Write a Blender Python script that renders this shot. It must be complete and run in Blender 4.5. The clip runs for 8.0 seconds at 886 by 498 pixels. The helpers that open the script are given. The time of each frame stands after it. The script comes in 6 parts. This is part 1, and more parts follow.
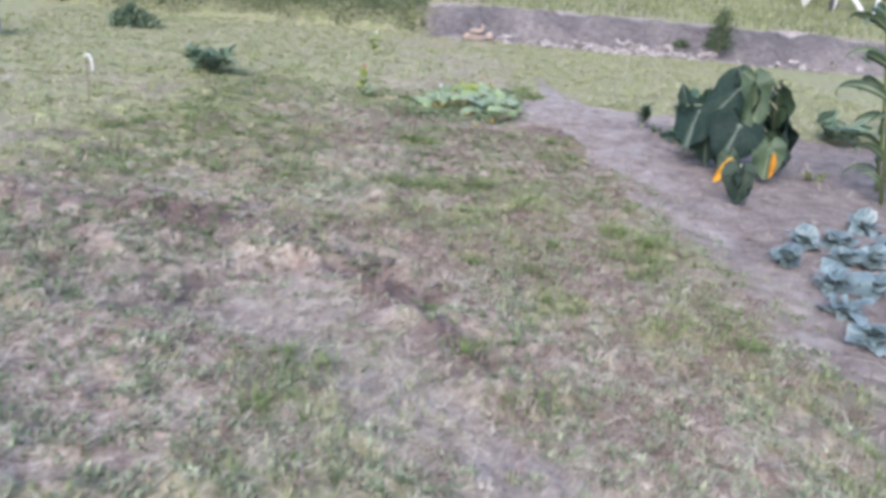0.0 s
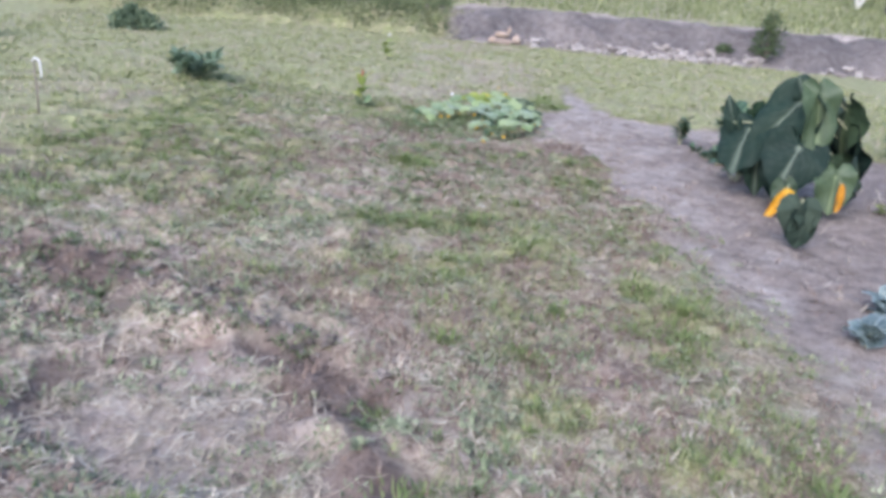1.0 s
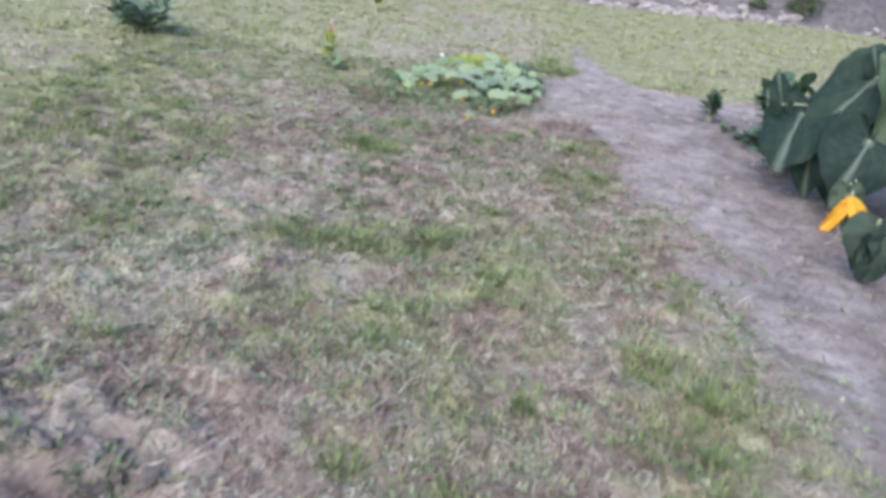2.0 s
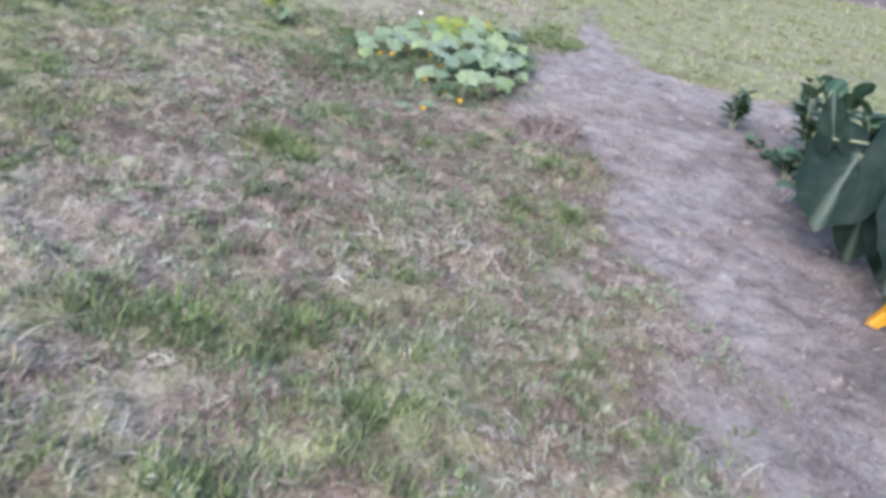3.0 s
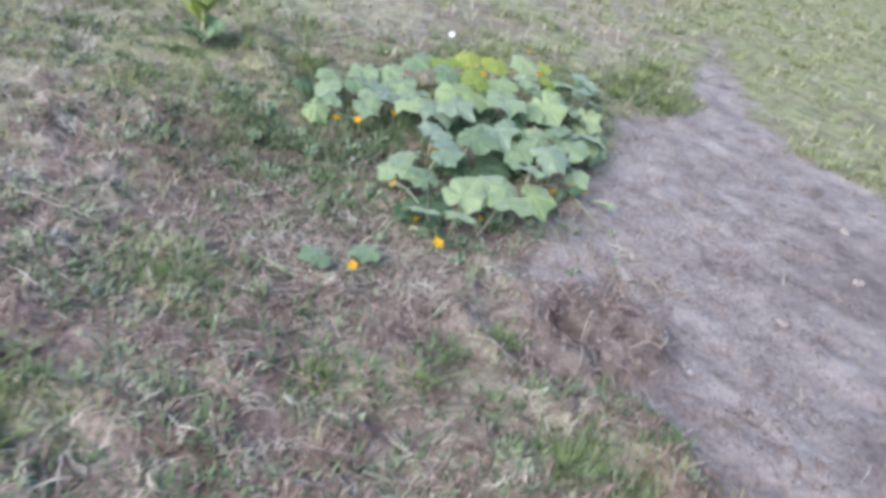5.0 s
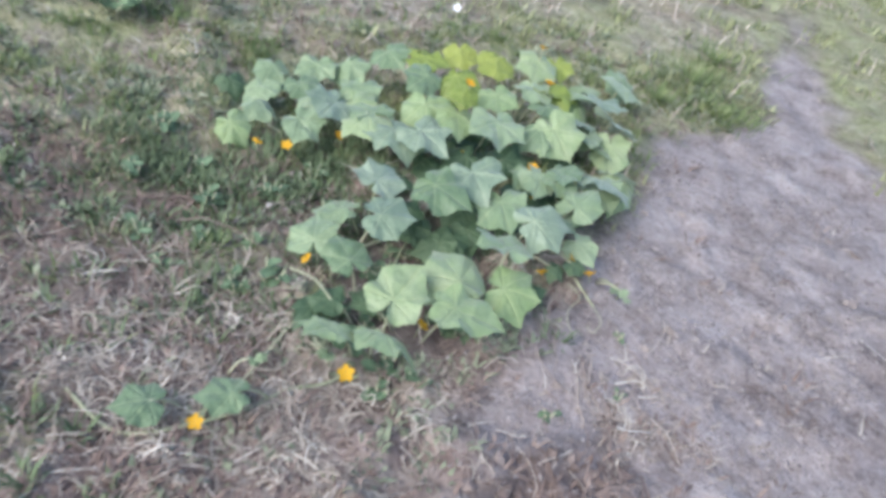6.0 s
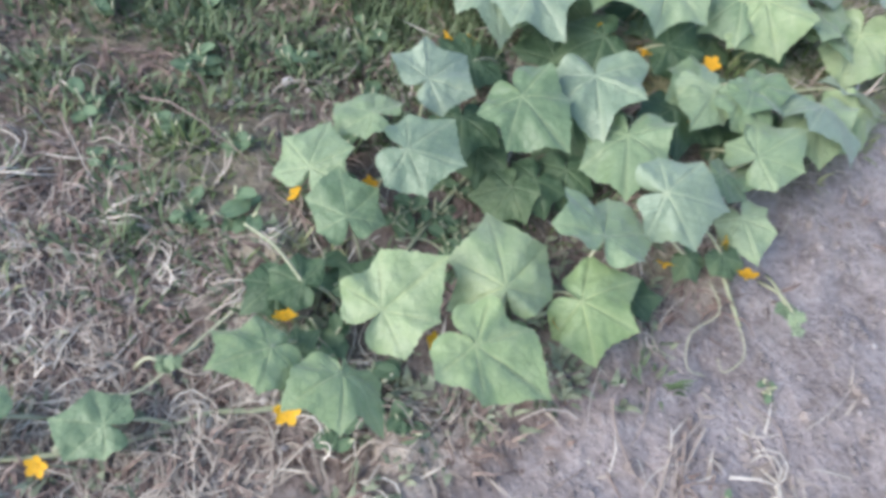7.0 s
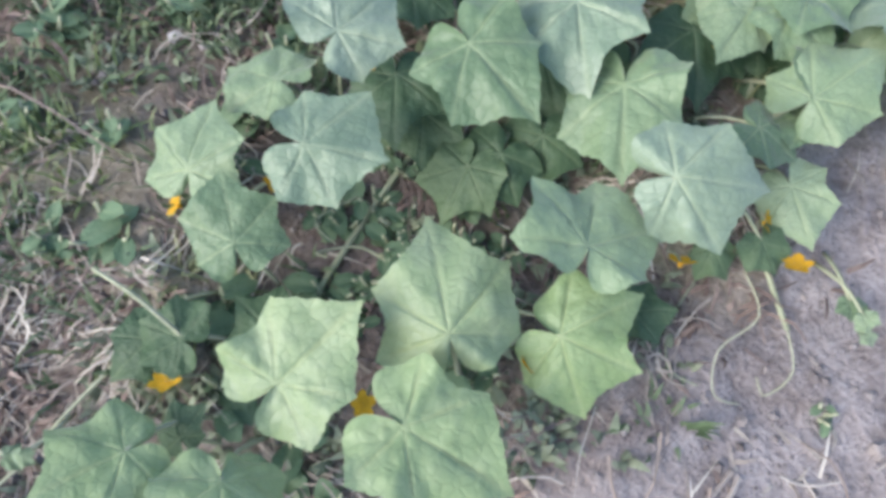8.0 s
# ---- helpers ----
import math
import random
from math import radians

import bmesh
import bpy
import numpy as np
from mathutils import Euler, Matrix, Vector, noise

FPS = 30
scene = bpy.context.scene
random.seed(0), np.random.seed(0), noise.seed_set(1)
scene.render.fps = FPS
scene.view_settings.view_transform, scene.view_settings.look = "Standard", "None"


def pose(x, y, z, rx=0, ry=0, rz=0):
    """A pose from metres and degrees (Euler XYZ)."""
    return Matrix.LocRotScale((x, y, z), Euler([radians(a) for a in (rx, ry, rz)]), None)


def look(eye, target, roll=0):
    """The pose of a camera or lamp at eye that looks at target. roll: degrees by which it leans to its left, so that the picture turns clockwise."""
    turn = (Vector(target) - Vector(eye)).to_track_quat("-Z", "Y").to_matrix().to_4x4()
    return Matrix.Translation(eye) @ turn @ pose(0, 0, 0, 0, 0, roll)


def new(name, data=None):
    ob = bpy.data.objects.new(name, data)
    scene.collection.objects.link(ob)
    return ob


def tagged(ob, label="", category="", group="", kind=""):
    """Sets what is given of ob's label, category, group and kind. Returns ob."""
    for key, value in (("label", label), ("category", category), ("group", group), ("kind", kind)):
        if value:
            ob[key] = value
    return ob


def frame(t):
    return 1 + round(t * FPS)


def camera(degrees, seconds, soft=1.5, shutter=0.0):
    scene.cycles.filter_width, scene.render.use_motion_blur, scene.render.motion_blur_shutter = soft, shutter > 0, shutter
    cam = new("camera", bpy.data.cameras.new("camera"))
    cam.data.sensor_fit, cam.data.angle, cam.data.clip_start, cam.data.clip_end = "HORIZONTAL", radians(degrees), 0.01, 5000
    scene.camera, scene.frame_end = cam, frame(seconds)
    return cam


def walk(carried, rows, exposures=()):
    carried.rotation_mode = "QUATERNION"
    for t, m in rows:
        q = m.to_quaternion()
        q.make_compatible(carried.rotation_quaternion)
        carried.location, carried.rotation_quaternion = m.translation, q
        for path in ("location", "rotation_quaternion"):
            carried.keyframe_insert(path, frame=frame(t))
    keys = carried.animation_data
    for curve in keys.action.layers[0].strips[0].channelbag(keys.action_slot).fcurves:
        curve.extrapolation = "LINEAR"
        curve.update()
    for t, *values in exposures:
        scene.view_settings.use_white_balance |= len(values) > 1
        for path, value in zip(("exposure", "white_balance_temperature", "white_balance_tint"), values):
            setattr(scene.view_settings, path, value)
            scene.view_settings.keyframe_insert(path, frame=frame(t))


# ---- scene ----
cam = camera(61.0, 8.0, soft=3.9, shutter=0.3)
PATH = [
    (0, (0.052, -0.212, 1.404), (0.099, 1.661, 0.704), 5.2),
    (0.5, (0.221, 0.259, 1.388), (0.289, 2.144, 0.724), 5.7),
    (1, (0.332, 0.804, 1.333), (0.286, 2.678, 0.634), 5.1),
    (1.5, (0.482, 1.357, 1.326), (0.406, 3.165, 0.474), 7.8),
    (1.7, (0.496, 1.577, 1.261), (0.449, 3.412, 0.466), 5.5),
    (2.8, (0.797, 2.92, 1.308), (0.642, 4.674, 0.36), 8.9),
    (3, (0.813, 3.108, 1.292), (0.746, 4.863, 0.335), 10.7),
    (3.5, (0.846, 3.635, 1.262), (0.761, 5.385, 0.299), 10.8),
    (4, (0.867, 4.213, 1.248), (0.615, 5.897, 0.199), 12.3),
    (4.5, (0.842, 4.79, 1.228), (0.587, 6.502, 0.226), 11.0),
    (5, (0.916, 5.282, 1.166), (0.64, 6.96, 0.114), 13.8),
    (5.2, (0.94, 5.465, 1.164), (0.616, 7.107, 0.07), 14.4),
    (6.3, (0.896, 6.441, 1.146), (0.559, 7.855, -0.227), 18.3),
    (6.5, (0.882, 6.627, 1.11), (0.504, 7.871, -0.41), 19.3),
    (7, (0.842, 6.909, 0.993), (0.384, 7.836, -0.718), 15.8),
    (7.5, (0.776, 7.128, 0.884), (0.349, 7.841, -0.935), 9.6),
    (8, (0.79, 7.232, 0.829), (0.417, 7.836, -1.041), 6.8),
]
EXPOSURES = [(0.0, 1.27, 6400, 15), (1.5, 1.25, 6300, 14), (3.5, 1.28, 6300, 13), (5.0, 1.18, 6300, 12), (6.5, 1.20, 6350, 12), (8.0, 1.25, 6400, 12)]
walk(cam, [(t, look(eye, target, roll)) for t, eye, target, roll in PATH], EXPOSURES)

# ---- world and light: a bright overcast sky ----
world = bpy.data.worlds.new("overcast_sky")
scene.world = world
world.use_nodes = True
wn = world.node_tree.nodes
sky = wn.new("ShaderNodeTexSky")
sky.sky_type = "NISHITA"
sky.sun_disc = False
sky.sun_elevation = radians(38)
sky.sun_rotation = radians(205)
sky.air_density, sky.dust_density, sky.ozone_density = 1.0, 1.5, 1.0
world.node_tree.links.new(sky.outputs[0], wn["Background"].inputs[0])
wn["Background"].inputs[1].default_value = 0.15

sun = new("sun", bpy.data.lights.new("sun", "SUN"))
sun.data.energy, sun.data.angle, sun.data.color = 1.3, radians(35), (1.0, 0.985, 0.96)
sun.matrix_world = look((-6, -9, 12), (0, 4, 0))


# ---- materials ----
def nodes_of(name):
    m = bpy.data.materials.new(name)
    m.use_nodes = True
    t = m.node_tree
    return m, t, t.nodes["Principled BSDF"]


def link(t, a, b):
    t.links.new(a, b)


def noise_node(t, scale, detail=4.0, rough=0.6, coords=None):
    n = t.nodes.new("ShaderNodeTexNoise")
    n.inputs["Scale"].default_value, n.inputs["Detail"].default_value = scale, detail
    n.inputs["Roughness"].default_value = rough
    if coords is not None:
        link(t, coords, n.inputs["Vector"])
    return n.outputs["Fac"]


def ramp_node(t, fac, stops):
    r = t.nodes.new("ShaderNodeValToRGB")
    while len(r.color_ramp.elements) < len(stops):
        r.color_ramp.elements.new(0.5)
    for e, (at, c) in zip(r.color_ramp.elements, stops):
        e.position, e.color = at, (*c, 1)
    link(t, fac, r.inputs[0])
    return r.outputs[0]


def mix_node(t, fac, a, b, how="MIX"):
    x = t.nodes.new("ShaderNodeMix")
    x.data_type, x.blend_type = "RGBA", how
    for socket, v in ((x.inputs[0], fac), (x.inputs[6], a), (x.inputs[7], b)):
        if isinstance(v, (int, float)):
            socket.default_value = v
        elif isinstance(v, tuple):
            socket.default_value = (*v, 1)
        else:
            link(t, v, socket)
    return x.outputs[2]


def math_node(t, how, a, b=0.0, clamp=False):
    x = t.nodes.new("ShaderNodeMath")
    x.operation, x.use_clamp = how, clamp
    for socket, v in ((x.inputs[0], a), (x.inputs[1], b)):
        if isinstance(v, (int, float)):
            socket.default_value = v
        else:
            link(t, v, socket)
    return x.outputs[0]


def attribute(t, name):
    a = t.nodes.new("ShaderNodeAttribute")
    a.attribute_name = name
    return a.outputs["Fac"]


def bump(t, shader, height, strength=0.4, distance=0.01):
    b = t.nodes.new("ShaderNodeBump")
    b.inputs["Strength"].default_value, b.inputs["Distance"].default_value = strength, distance
    link(t, height, b.inputs["Height"])
    link(t, b.outputs[0], shader.inputs["Normal"])


def varied(name, stops, scale=20.0, fine=150.0, rough=0.7, spread=0.5, by="object", relief=0.3, depth=0.004, sheen=0.3, thin=0.0):
    """A surface with noise at two scales; each object, or each loose piece, takes its own shade."""
    m, t, s = nodes_of(name)
    at = t.nodes.new("ShaderNodeTexCoord").outputs["Object"]
    big, small = noise_node(t, scale, 3, 0.6, at), noise_node(t, fine, 3, 0.7, at)
    if by == "object":
        pick = t.nodes.new("ShaderNodeObjectInfo").outputs["Random"]
    else:
        pick = t.nodes.new("ShaderNodeNewGeometry").outputs["Random Per Island"]
    if by == "island":
        big = math_node(t, "ADD", math_node(t, "MULTIPLY", math_node(t, "SUBTRACT", big, 0.5), 2.2), 0.5, True)
    fac = math_node(t, "ADD", math_node(t, "MULTIPLY", big, 1 - spread), math_node(t, "MULTIPLY", pick, spread))
    col = ramp_node(t, fac, stops)
    grain = ramp_node(t, small, [(0.25, (0.72, 0.72, 0.72)), (0.75, (1.15, 1.15, 1.15))])
    link(t, mix_node(t, 1.0, col, grain, "MULTIPLY"), s.inputs["Base Color"])
    s.inputs["Roughness"].default_value = rough
    s.inputs["Specular IOR Level"].default_value = sheen
    bump(t, s, small, relief, depth)
    if thin:
        out = t.nodes["Material Output"]
        tr = t.nodes.new("ShaderNodeBsdfTranslucent")
        link(t, col, tr.inputs[0])
        mx = t.nodes.new("ShaderNodeMixShader")
        mx.inputs[0].default_value = thin
        link(t, s.outputs[0], mx.inputs[1])
        link(t, tr.outputs[0], mx.inputs[2])
        link(t, mx.outputs[0], out.inputs[0])
    return m


def ground_material():
    m, t, s = nodes_of("ground_soil_and_turf")
    at = t.nodes.new("ShaderNodeTexCoord").outputs["Object"]
    n1, n2, n3 = noise_node(t, 1.3, 4, 0.6, at), noise_node(t, 9, 5, 0.65, at), noise_node(t, 55, 5, 0.7, at)
    n4, n5 = noise_node(t, 4.0, 5, 0.7, at), noise_node(t, 150, 3, 0.6, at)
    mixed = math_node(t, "ADD", math_node(t, "ADD", math_node(t, "MULTIPLY", n2, 0.32), math_node(t, "ADD", math_node(t, "MULTIPLY", n3, 0.24), math_node(t, "MULTIPLY", n5, 0.16))), math_node(t, "MULTIPLY", n4, 0.28))
    soil = ramp_node(t, mixed, [(0.39, (0.165, 0.138, 0.128)), (0.47, (0.292, 0.254, 0.241)), (0.53, (0.370, 0.326, 0.312)), (0.62, (0.488, 0.438, 0.420))])
    n6 = noise_node(t, 17, 4, 0.6, at)
    thatch = ramp_node(t, math_node(t, "ADD", math_node(t, "ADD", math_node(t, "MULTIPLY", n4, 0.25), math_node(t, "MULTIPLY", n6, 0.40)), math_node(t, "MULTIPLY", n3, 0.35)),
                       [(0.38, (0.080, 0.061, 0.050)), (0.47, (0.262, 0.212, 0.182)), (0.54, (0.455, 0.385, 0.336)), (0.63, (0.64, 0.57, 0.505))])
    rust = math_node(t, "MULTIPLY", math_node(t, "SUBTRACT", noise_node(t, 2.6, 4, 0.65, at), 0.49), 7.0, True)
    thatch = mix_node(t, math_node(t, "MULTIPLY", math_node(t, "MAXIMUM", rust, math_node(t, "MULTIPLY", attribute(t, "rust"), 1.3, True)), 0.45), thatch, (0.260, 0.172, 0.146))
    turf = ramp_node(t, math_node(t, "ADD", math_node(t, "MULTIPLY", n2, 0.5), math_node(t, "MULTIPLY", n3, 0.5)),
                     [(0.35, (0.112, 0.122, 0.060)), (0.47, (0.238, 0.257, 0.122)), (0.55, (0.342, 0.360, 0.194)), (0.66, (0.46, 0.46, 0.285))])
    g = math_node(t, "ADD", math_node(t, "MULTIPLY", attribute(t, "green"), 0.85), math_node(t, "MULTIPLY", math_node(t, "SUBTRACT", n4, 0.53), 1.8), True)
    cover = mix_node(t, g, thatch, turf)
    edge = math_node(t, "ADD", attribute(t, "soil"), math_node(t, "MULTIPLY", math_node(t, "SUBTRACT", n3, 0.5), 0.9), True)
    crust = noise_node(t, 6.5, 4, 0.55, at)
    soil = mix_node(t, math_node(t, "MULTIPLY", math_node(t, "SUBTRACT", crust, 0.52), 6.0, True), soil, mix_node(t, 1.0, soil, (0.89, 0.865, 0.86), "MULTIPLY"))
    soil = mix_node(t, math_node(t, "MULTIPLY", math_node(t, "SUBTRACT", noise_node(t, 24, 4, 0.6, at), 0.57), 8.0, True), soil, mix_node(t, 1.0, soil, (0.66, 0.63, 0.625), "MULTIPLY"))
    # darker garden soil; the multiplier also paints in shade under the cucumber plant
    soil = mix_node(t, attribute(t, "loam_and_shade"), soil, mix_node(t, 1.0, soil, (0.455, 0.408, 0.395), "MULTIPLY"))
    soil = mix_node(t, attribute(t, "damp"), soil, mix_node(t, 1.0, soil, (0.29, 0.30, 0.345), "MULTIPLY"))
    link(t, mix_node(t, edge, cover, soil), s.inputs["Base Color"])
    s.inputs["Roughness"].default_value = 0.95
    s.inputs["Specular IOR Level"].default_value = 0.15
    bump(t, s, math_node(t, "ADD", math_node(t, "ADD", n3, math_node(t, "MULTIPLY", n5, 0.35)), math_node(t, "MULTIPLY", n2, 0.6)), 0.8, 0.018)
    return m


def leaf_material(name, dark, mid, light, vein, rough=0.5, thin=0.25, spread=0.6, relief=0.55, sheen=0.4, cells=8.5, down=0.0):
    """A leaf blade: the vein attribute runs from 0 on the blade to 1 on a vein."""
    m, t, s = nodes_of(name)
    at = t.nodes.new("ShaderNodeTexCoord").outputs["Object"]
    pick = t.nodes.new("ShaderNodeObjectInfo").outputs["Random"]
    cloud, grain = noise_node(t, 2.6, 2, 0.5, at), noise_node(t, 130, 2, 0.6, at)
    fac = math_node(t, "ADD", math_node(t, "MULTIPLY", cloud, 1 - spread), math_node(t, "MULTIPLY", pick, spread))
    col = ramp_node(t, fac, [(0.22, dark), (0.5, mid), (0.78, light)])
    net = t.nodes.new("ShaderNodeTexVoronoi")
    net.feature = "DISTANCE_TO_EDGE"
    net.inputs["Scale"].default_value = cells
    link(t, at, net.inputs["Vector"])
    quilt = math_node(t, "MULTIPLY", net.outputs["Distance"], 5.0, True)
    small = math_node(t, "SUBTRACT", 1.0, math_node(t, "MULTIPLY", quilt, 2.0, True))
    v = attribute(t, "vein")
    col = mix_node(t, math_node(t, "MULTIPLY", small, 0.32), col, mix_node(t, 1.0, col, (0.70, 0.76, 0.66), "MULTIPLY"))
    col = mix_node(t, math_node(t, "MULTIPLY", v, 0.6), col, vein)
    col = mix_node(t, 1.0, col, ramp_node(t, grain, [(0.25, (0.88, 0.88, 0.88)), (0.75, (1.08, 1.08, 1.08))]), "MULTIPLY")
    link(t, col, s.inputs["Base Color"])
    s.inputs["Roughness"].default_value = rough
    s.inputs["Specular IOR Level"].default_value = sheen
    s.inputs["Sheen Weight"].default_value, s.inputs["Sheen Roughness"].default_value = down, 0.45
    bump(t, s, math_node(t, "SUBTRACT", math_node(t, "ADD", math_node(t, "MULTIPLY", grain, 0.06), math_node(t, "MULTIPLY", quilt, 0.6)), math_node(t, "MULTIPLY", v, 0.6)), relief, 0.0016)
    tr = t.nodes.new("ShaderNodeBsdfTranslucent")
    link(t, col, tr.inputs[0])
    mx = t.nodes.new("ShaderNodeMixShader")
    mx.inputs[0].default_value = thin
    link(t, s.outputs[0], mx.inputs[1])
    link(t, tr.outputs[0], mx.inputs[2])
    link(t, mx.outputs[0], t.nodes["Material Output"].inputs[0])
    return m


GROUND = ground_material()
CUC = leaf_material("cucumber_leaf", (0.138, 0.218, 0.112), (0.212, 0.302, 0.162), (0.305, 0.392, 0.232), (0.37, 0.45, 0.25), 0.45, sheen=0.55, down=0.35)
CUC_PALE = leaf_material("cucumber_leaf_pale", (0.218, 0.316, 0.135), (0.280, 0.374, 0.186), (0.345, 0.422, 0.245), (0.41, 0.48, 0.25), 0.48, spread=0.35, sheen=0.5, down=0.3)
# paler, greyer base colour: the sky's gloss on the leaves is painted in
CUC_SHEEN = leaf_material("cucumber_leaf_sky_sheen", (0.205, 0.285, 0.185), (0.262, 0.340, 0.236), (0.330, 0.405, 0.298), (0.40, 0.47, 0.31), 0.42, spread=0.5, sheen=0.55, down=0.22)
# young leaves' dark tone, which also paints shade onto lower and inner leaves
CUC_DARK = leaf_material("cucumber_leaf_dark_young_and_shaded", (0.060, 0.110, 0.055), (0.090, 0.150, 0.075), (0.125, 0.190, 0.095), (0.19, 0.25, 0.14))
CUC_YELLOW = leaf_material("cucumber_leaf_yellowing", (0.15, 0.22, 0.05), (0.25, 0.32, 0.07), (0.38, 0.42, 0.10), (0.40, 0.45, 0.16))
STEM = varied("vine_stem", [(0.2, (0.30, 0.33, 0.20)), (0.8, (0.48, 0.48, 0.34))], 30, 200, 0.6, 0.4)
PETAL = varied("yellow_petal", [(0.2, (0.72, 0.36, 0.02)), (0.8, (0.86, 0.52, 0.04))], 60, 300, 0.6, 0.4, thin=0.3)
SUN_LEAF = leaf_material("large_dark_leaf", (0.010, 0.022, 0.020), (0.017, 0.035, 0.028), (0.030, 0.054, 0.040), (0.24, 0.29, 0.24), 0.60, 0.06, relief=0.42, sheen=0.12, cells=9.0)
SUN_LEAF_LIGHT = leaf_material("large_drooping_leaf_light", (0.022, 0.042, 0.026), (0.038, 0.066, 0.038), (0.062, 0.098, 0.055), (0.26, 0.33, 0.18), 0.5, 0.15)
SUN_LEAF_DULL = leaf_material("dull_wilted_leaf", (0.020, 0.034, 0.028), (0.034, 0.053, 0.042), (0.055, 0.078, 0.062), (0.08, 0.105, 0.085), 0.75, 0.1, sheen=0.1)
GOLD_LEAF = leaf_material("golden_dying_leaf", (0.52, 0.22, 0.015), (0.66, 0.32, 0.02), (0.72, 0.42, 0.04), (0.80, 0.58, 0.15), 0.6, 0.2)
CABBAGE = leaf_material("blue_green_cabbage_leaf", (0.036, 0.070, 0.074), (0.068, 0.115, 0.122), (0.135, 0.200, 0.212), (0.46, 0.53, 0.54), 0.36, 0.1, sheen=0.65)
MAIZE = leaf_material("maize_leaf", (0.020, 0.044, 0.022), (0.040, 0.074, 0.036), (0.085, 0.130, 0.070), (0.30, 0.36, 0.22), 0.45, 0.2)
MAIZE_STALK = varied("maize_stalk", [(0.2, (0.10, 0.14, 0.05)), (0.8, (0.20, 0.24, 0.10))], 12, 120, 0.5, 0.3)
LOW_LEAF = leaf_material("dark_bushy_leaf", (0.025, 0.06, 0.038), (0.045, 0.095, 0.055), (0.08, 0.14, 0.075), (0.13, 0.2, 0.12), 0.5, 0.12)
WEED_LEAF = leaf_material("weed_leaf", (0.10, 0.17, 0.095), (0.145, 0.23, 0.125), (0.20, 0.29, 0.16), (0.24, 0.33, 0.19), 0.6, 0.2)
SHRUB_LEAF = leaf_material("shrub_leaf", (0.085, 0.14, 0.09), (0.145, 0.22, 0.14), (0.23, 0.31, 0.21), (0.26, 0.33, 0.24), 0.6, 0.15)
GRASS = varied("green_grass", [(0.12, (0.155, 0.182, 0.084)), (0.40, (0.280, 0.308, 0.160)), (0.70, (0.405, 0.422, 0.240)), (0.95, (0.54, 0.53, 0.35))], 13, 60, 0.75, 0.4, "island", 0.1, sheen=0.2, thin=0.25)
GRASS_BRIGHT = varied("fresh_grass", [(0.12, (0.108, 0.158, 0.062)), (0.5, (0.190, 0.250, 0.105)), (0.9, (0.325, 0.375, 0.175))], 13, 60, 0.7, 0.4, "island", 0.1, sheen=0.2, thin=0.3)
TERRACE = varied("rough_field_grass", [(0.12, (0.125, 0.150, 0.072)), (0.5, (0.215, 0.245, 0.122)), (0.9, (0.33, 0.345, 0.19))], 0.8, 30, 0.8, 0.6, "island", 0.1, sheen=0.2, thin=0.2)
WEEDY = varied("mixed_green_weeds", [(0.12, (0.088, 0.130, 0.068)), (0.5, (0.160, 0.214, 0.116)), (0.9, (0.285, 0.340, 0.205))], 14, 60, 0.75, 0.4, "island", 0.1, sheen=0.2, thin=0.2)
DEAD = varied("dead_brown_weeds", [(0.12, (0.130, 0.094, 0.078)), (0.5, (0.232, 0.172, 0.145)), (0.9, (0.34, 0.268, 0.225))], 15, 60, 0.85, 0.4, "island", 0.1, sheen=0.15)
GRASS_GREY = varied("grey_green_weeds", [(0.12, (0.150, 0.180, 0.122)), (0.5, (0.265, 0.300, 0.200)), (0.9, (0.42, 0.448, 0.315))], 15, 60, 0.8, 0.4, "island", 0.1, sheen=0.2, thin=0.2)
STRAW = varied("dry_straw", [(0.1, (0.20, 0.160, 0.132)), (0.4, (0.37, 0.315, 0.262)), (0.7, (0.51, 0.452, 0.375)), (0.95, (0.66, 0.61, 0.52))], 14, 80, 0.85, 0.45, "island", 0.1, sheen=0.2)
BLEACHED = varied("bleached_straw", [(0.1, (0.40, 0.35, 0.29)), (0.5, (0.54, 0.49, 0.41)), (0.9, (0.68, 0.63, 0.55))], 10, 80, 0.85, 0.5, "island", 0.1, sheen=0.2)
PALE_STRAW = varied("pale_bleached_straw", [(0.15, (0.22, 0.165, 0.140)), (0.5, (0.34, 0.28, 0.24)), (0.85, (0.54, 0.485, 0.42))], 20, 200, 0.85, 0.85)
CLOD = varied("soil_clod", [(0.2, (0.20, 0.168, 0.152)), (0.5, (0.30, 0.258, 0.236)), (0.85, (0.40, 0.352, 0.326))], 18, 90, 0.95, 0.5, relief=0.4, depth=0.001, sheen=0.1)
CRUMB = varied("soil_crumbs", [(0.1, (0.15, 0.128, 0.120)), (0.5, (0.255, 0.226, 0.215)), (0.95, (0.36, 0.326, 0.312))], 5, 120, 0.95, 0.7, "island", 0.3, 0.001, sheen=0.1)
GREY_CLOD = varied("dark_grey_clod", [(0.2, (0.085, 0.072, 0.066)), (0.5, (0.15, 0.130, 0.122)), (0.85, (0.24, 0.212, 0.20))], 18, 90, 0.95, 0.6, relief=0.4, depth=0.001, sheen=0.1)
DARK_CLOD = varied("reddish_dug_clod", [(0.2, (0.13, 0.098, 0.086)), (0.5, (0.205, 0.162, 0.143)), (0.85, (0.29, 0.240, 0.215))], 18, 90, 0.95, 0.6, relief=0.4, depth=0.001, sheen=0.1)
PALE_CLOD_ISLAND = varied("pale_heaped_clods", [(0.2, (0.19, 0.168, 0.165)), (0.5, (0.30, 0.272, 0.262)), (0.85, (0.43, 0.395, 0.38))], 9, 50, 0.95, 0.6, "island", 0.8, 0.01, sheen=0.1)
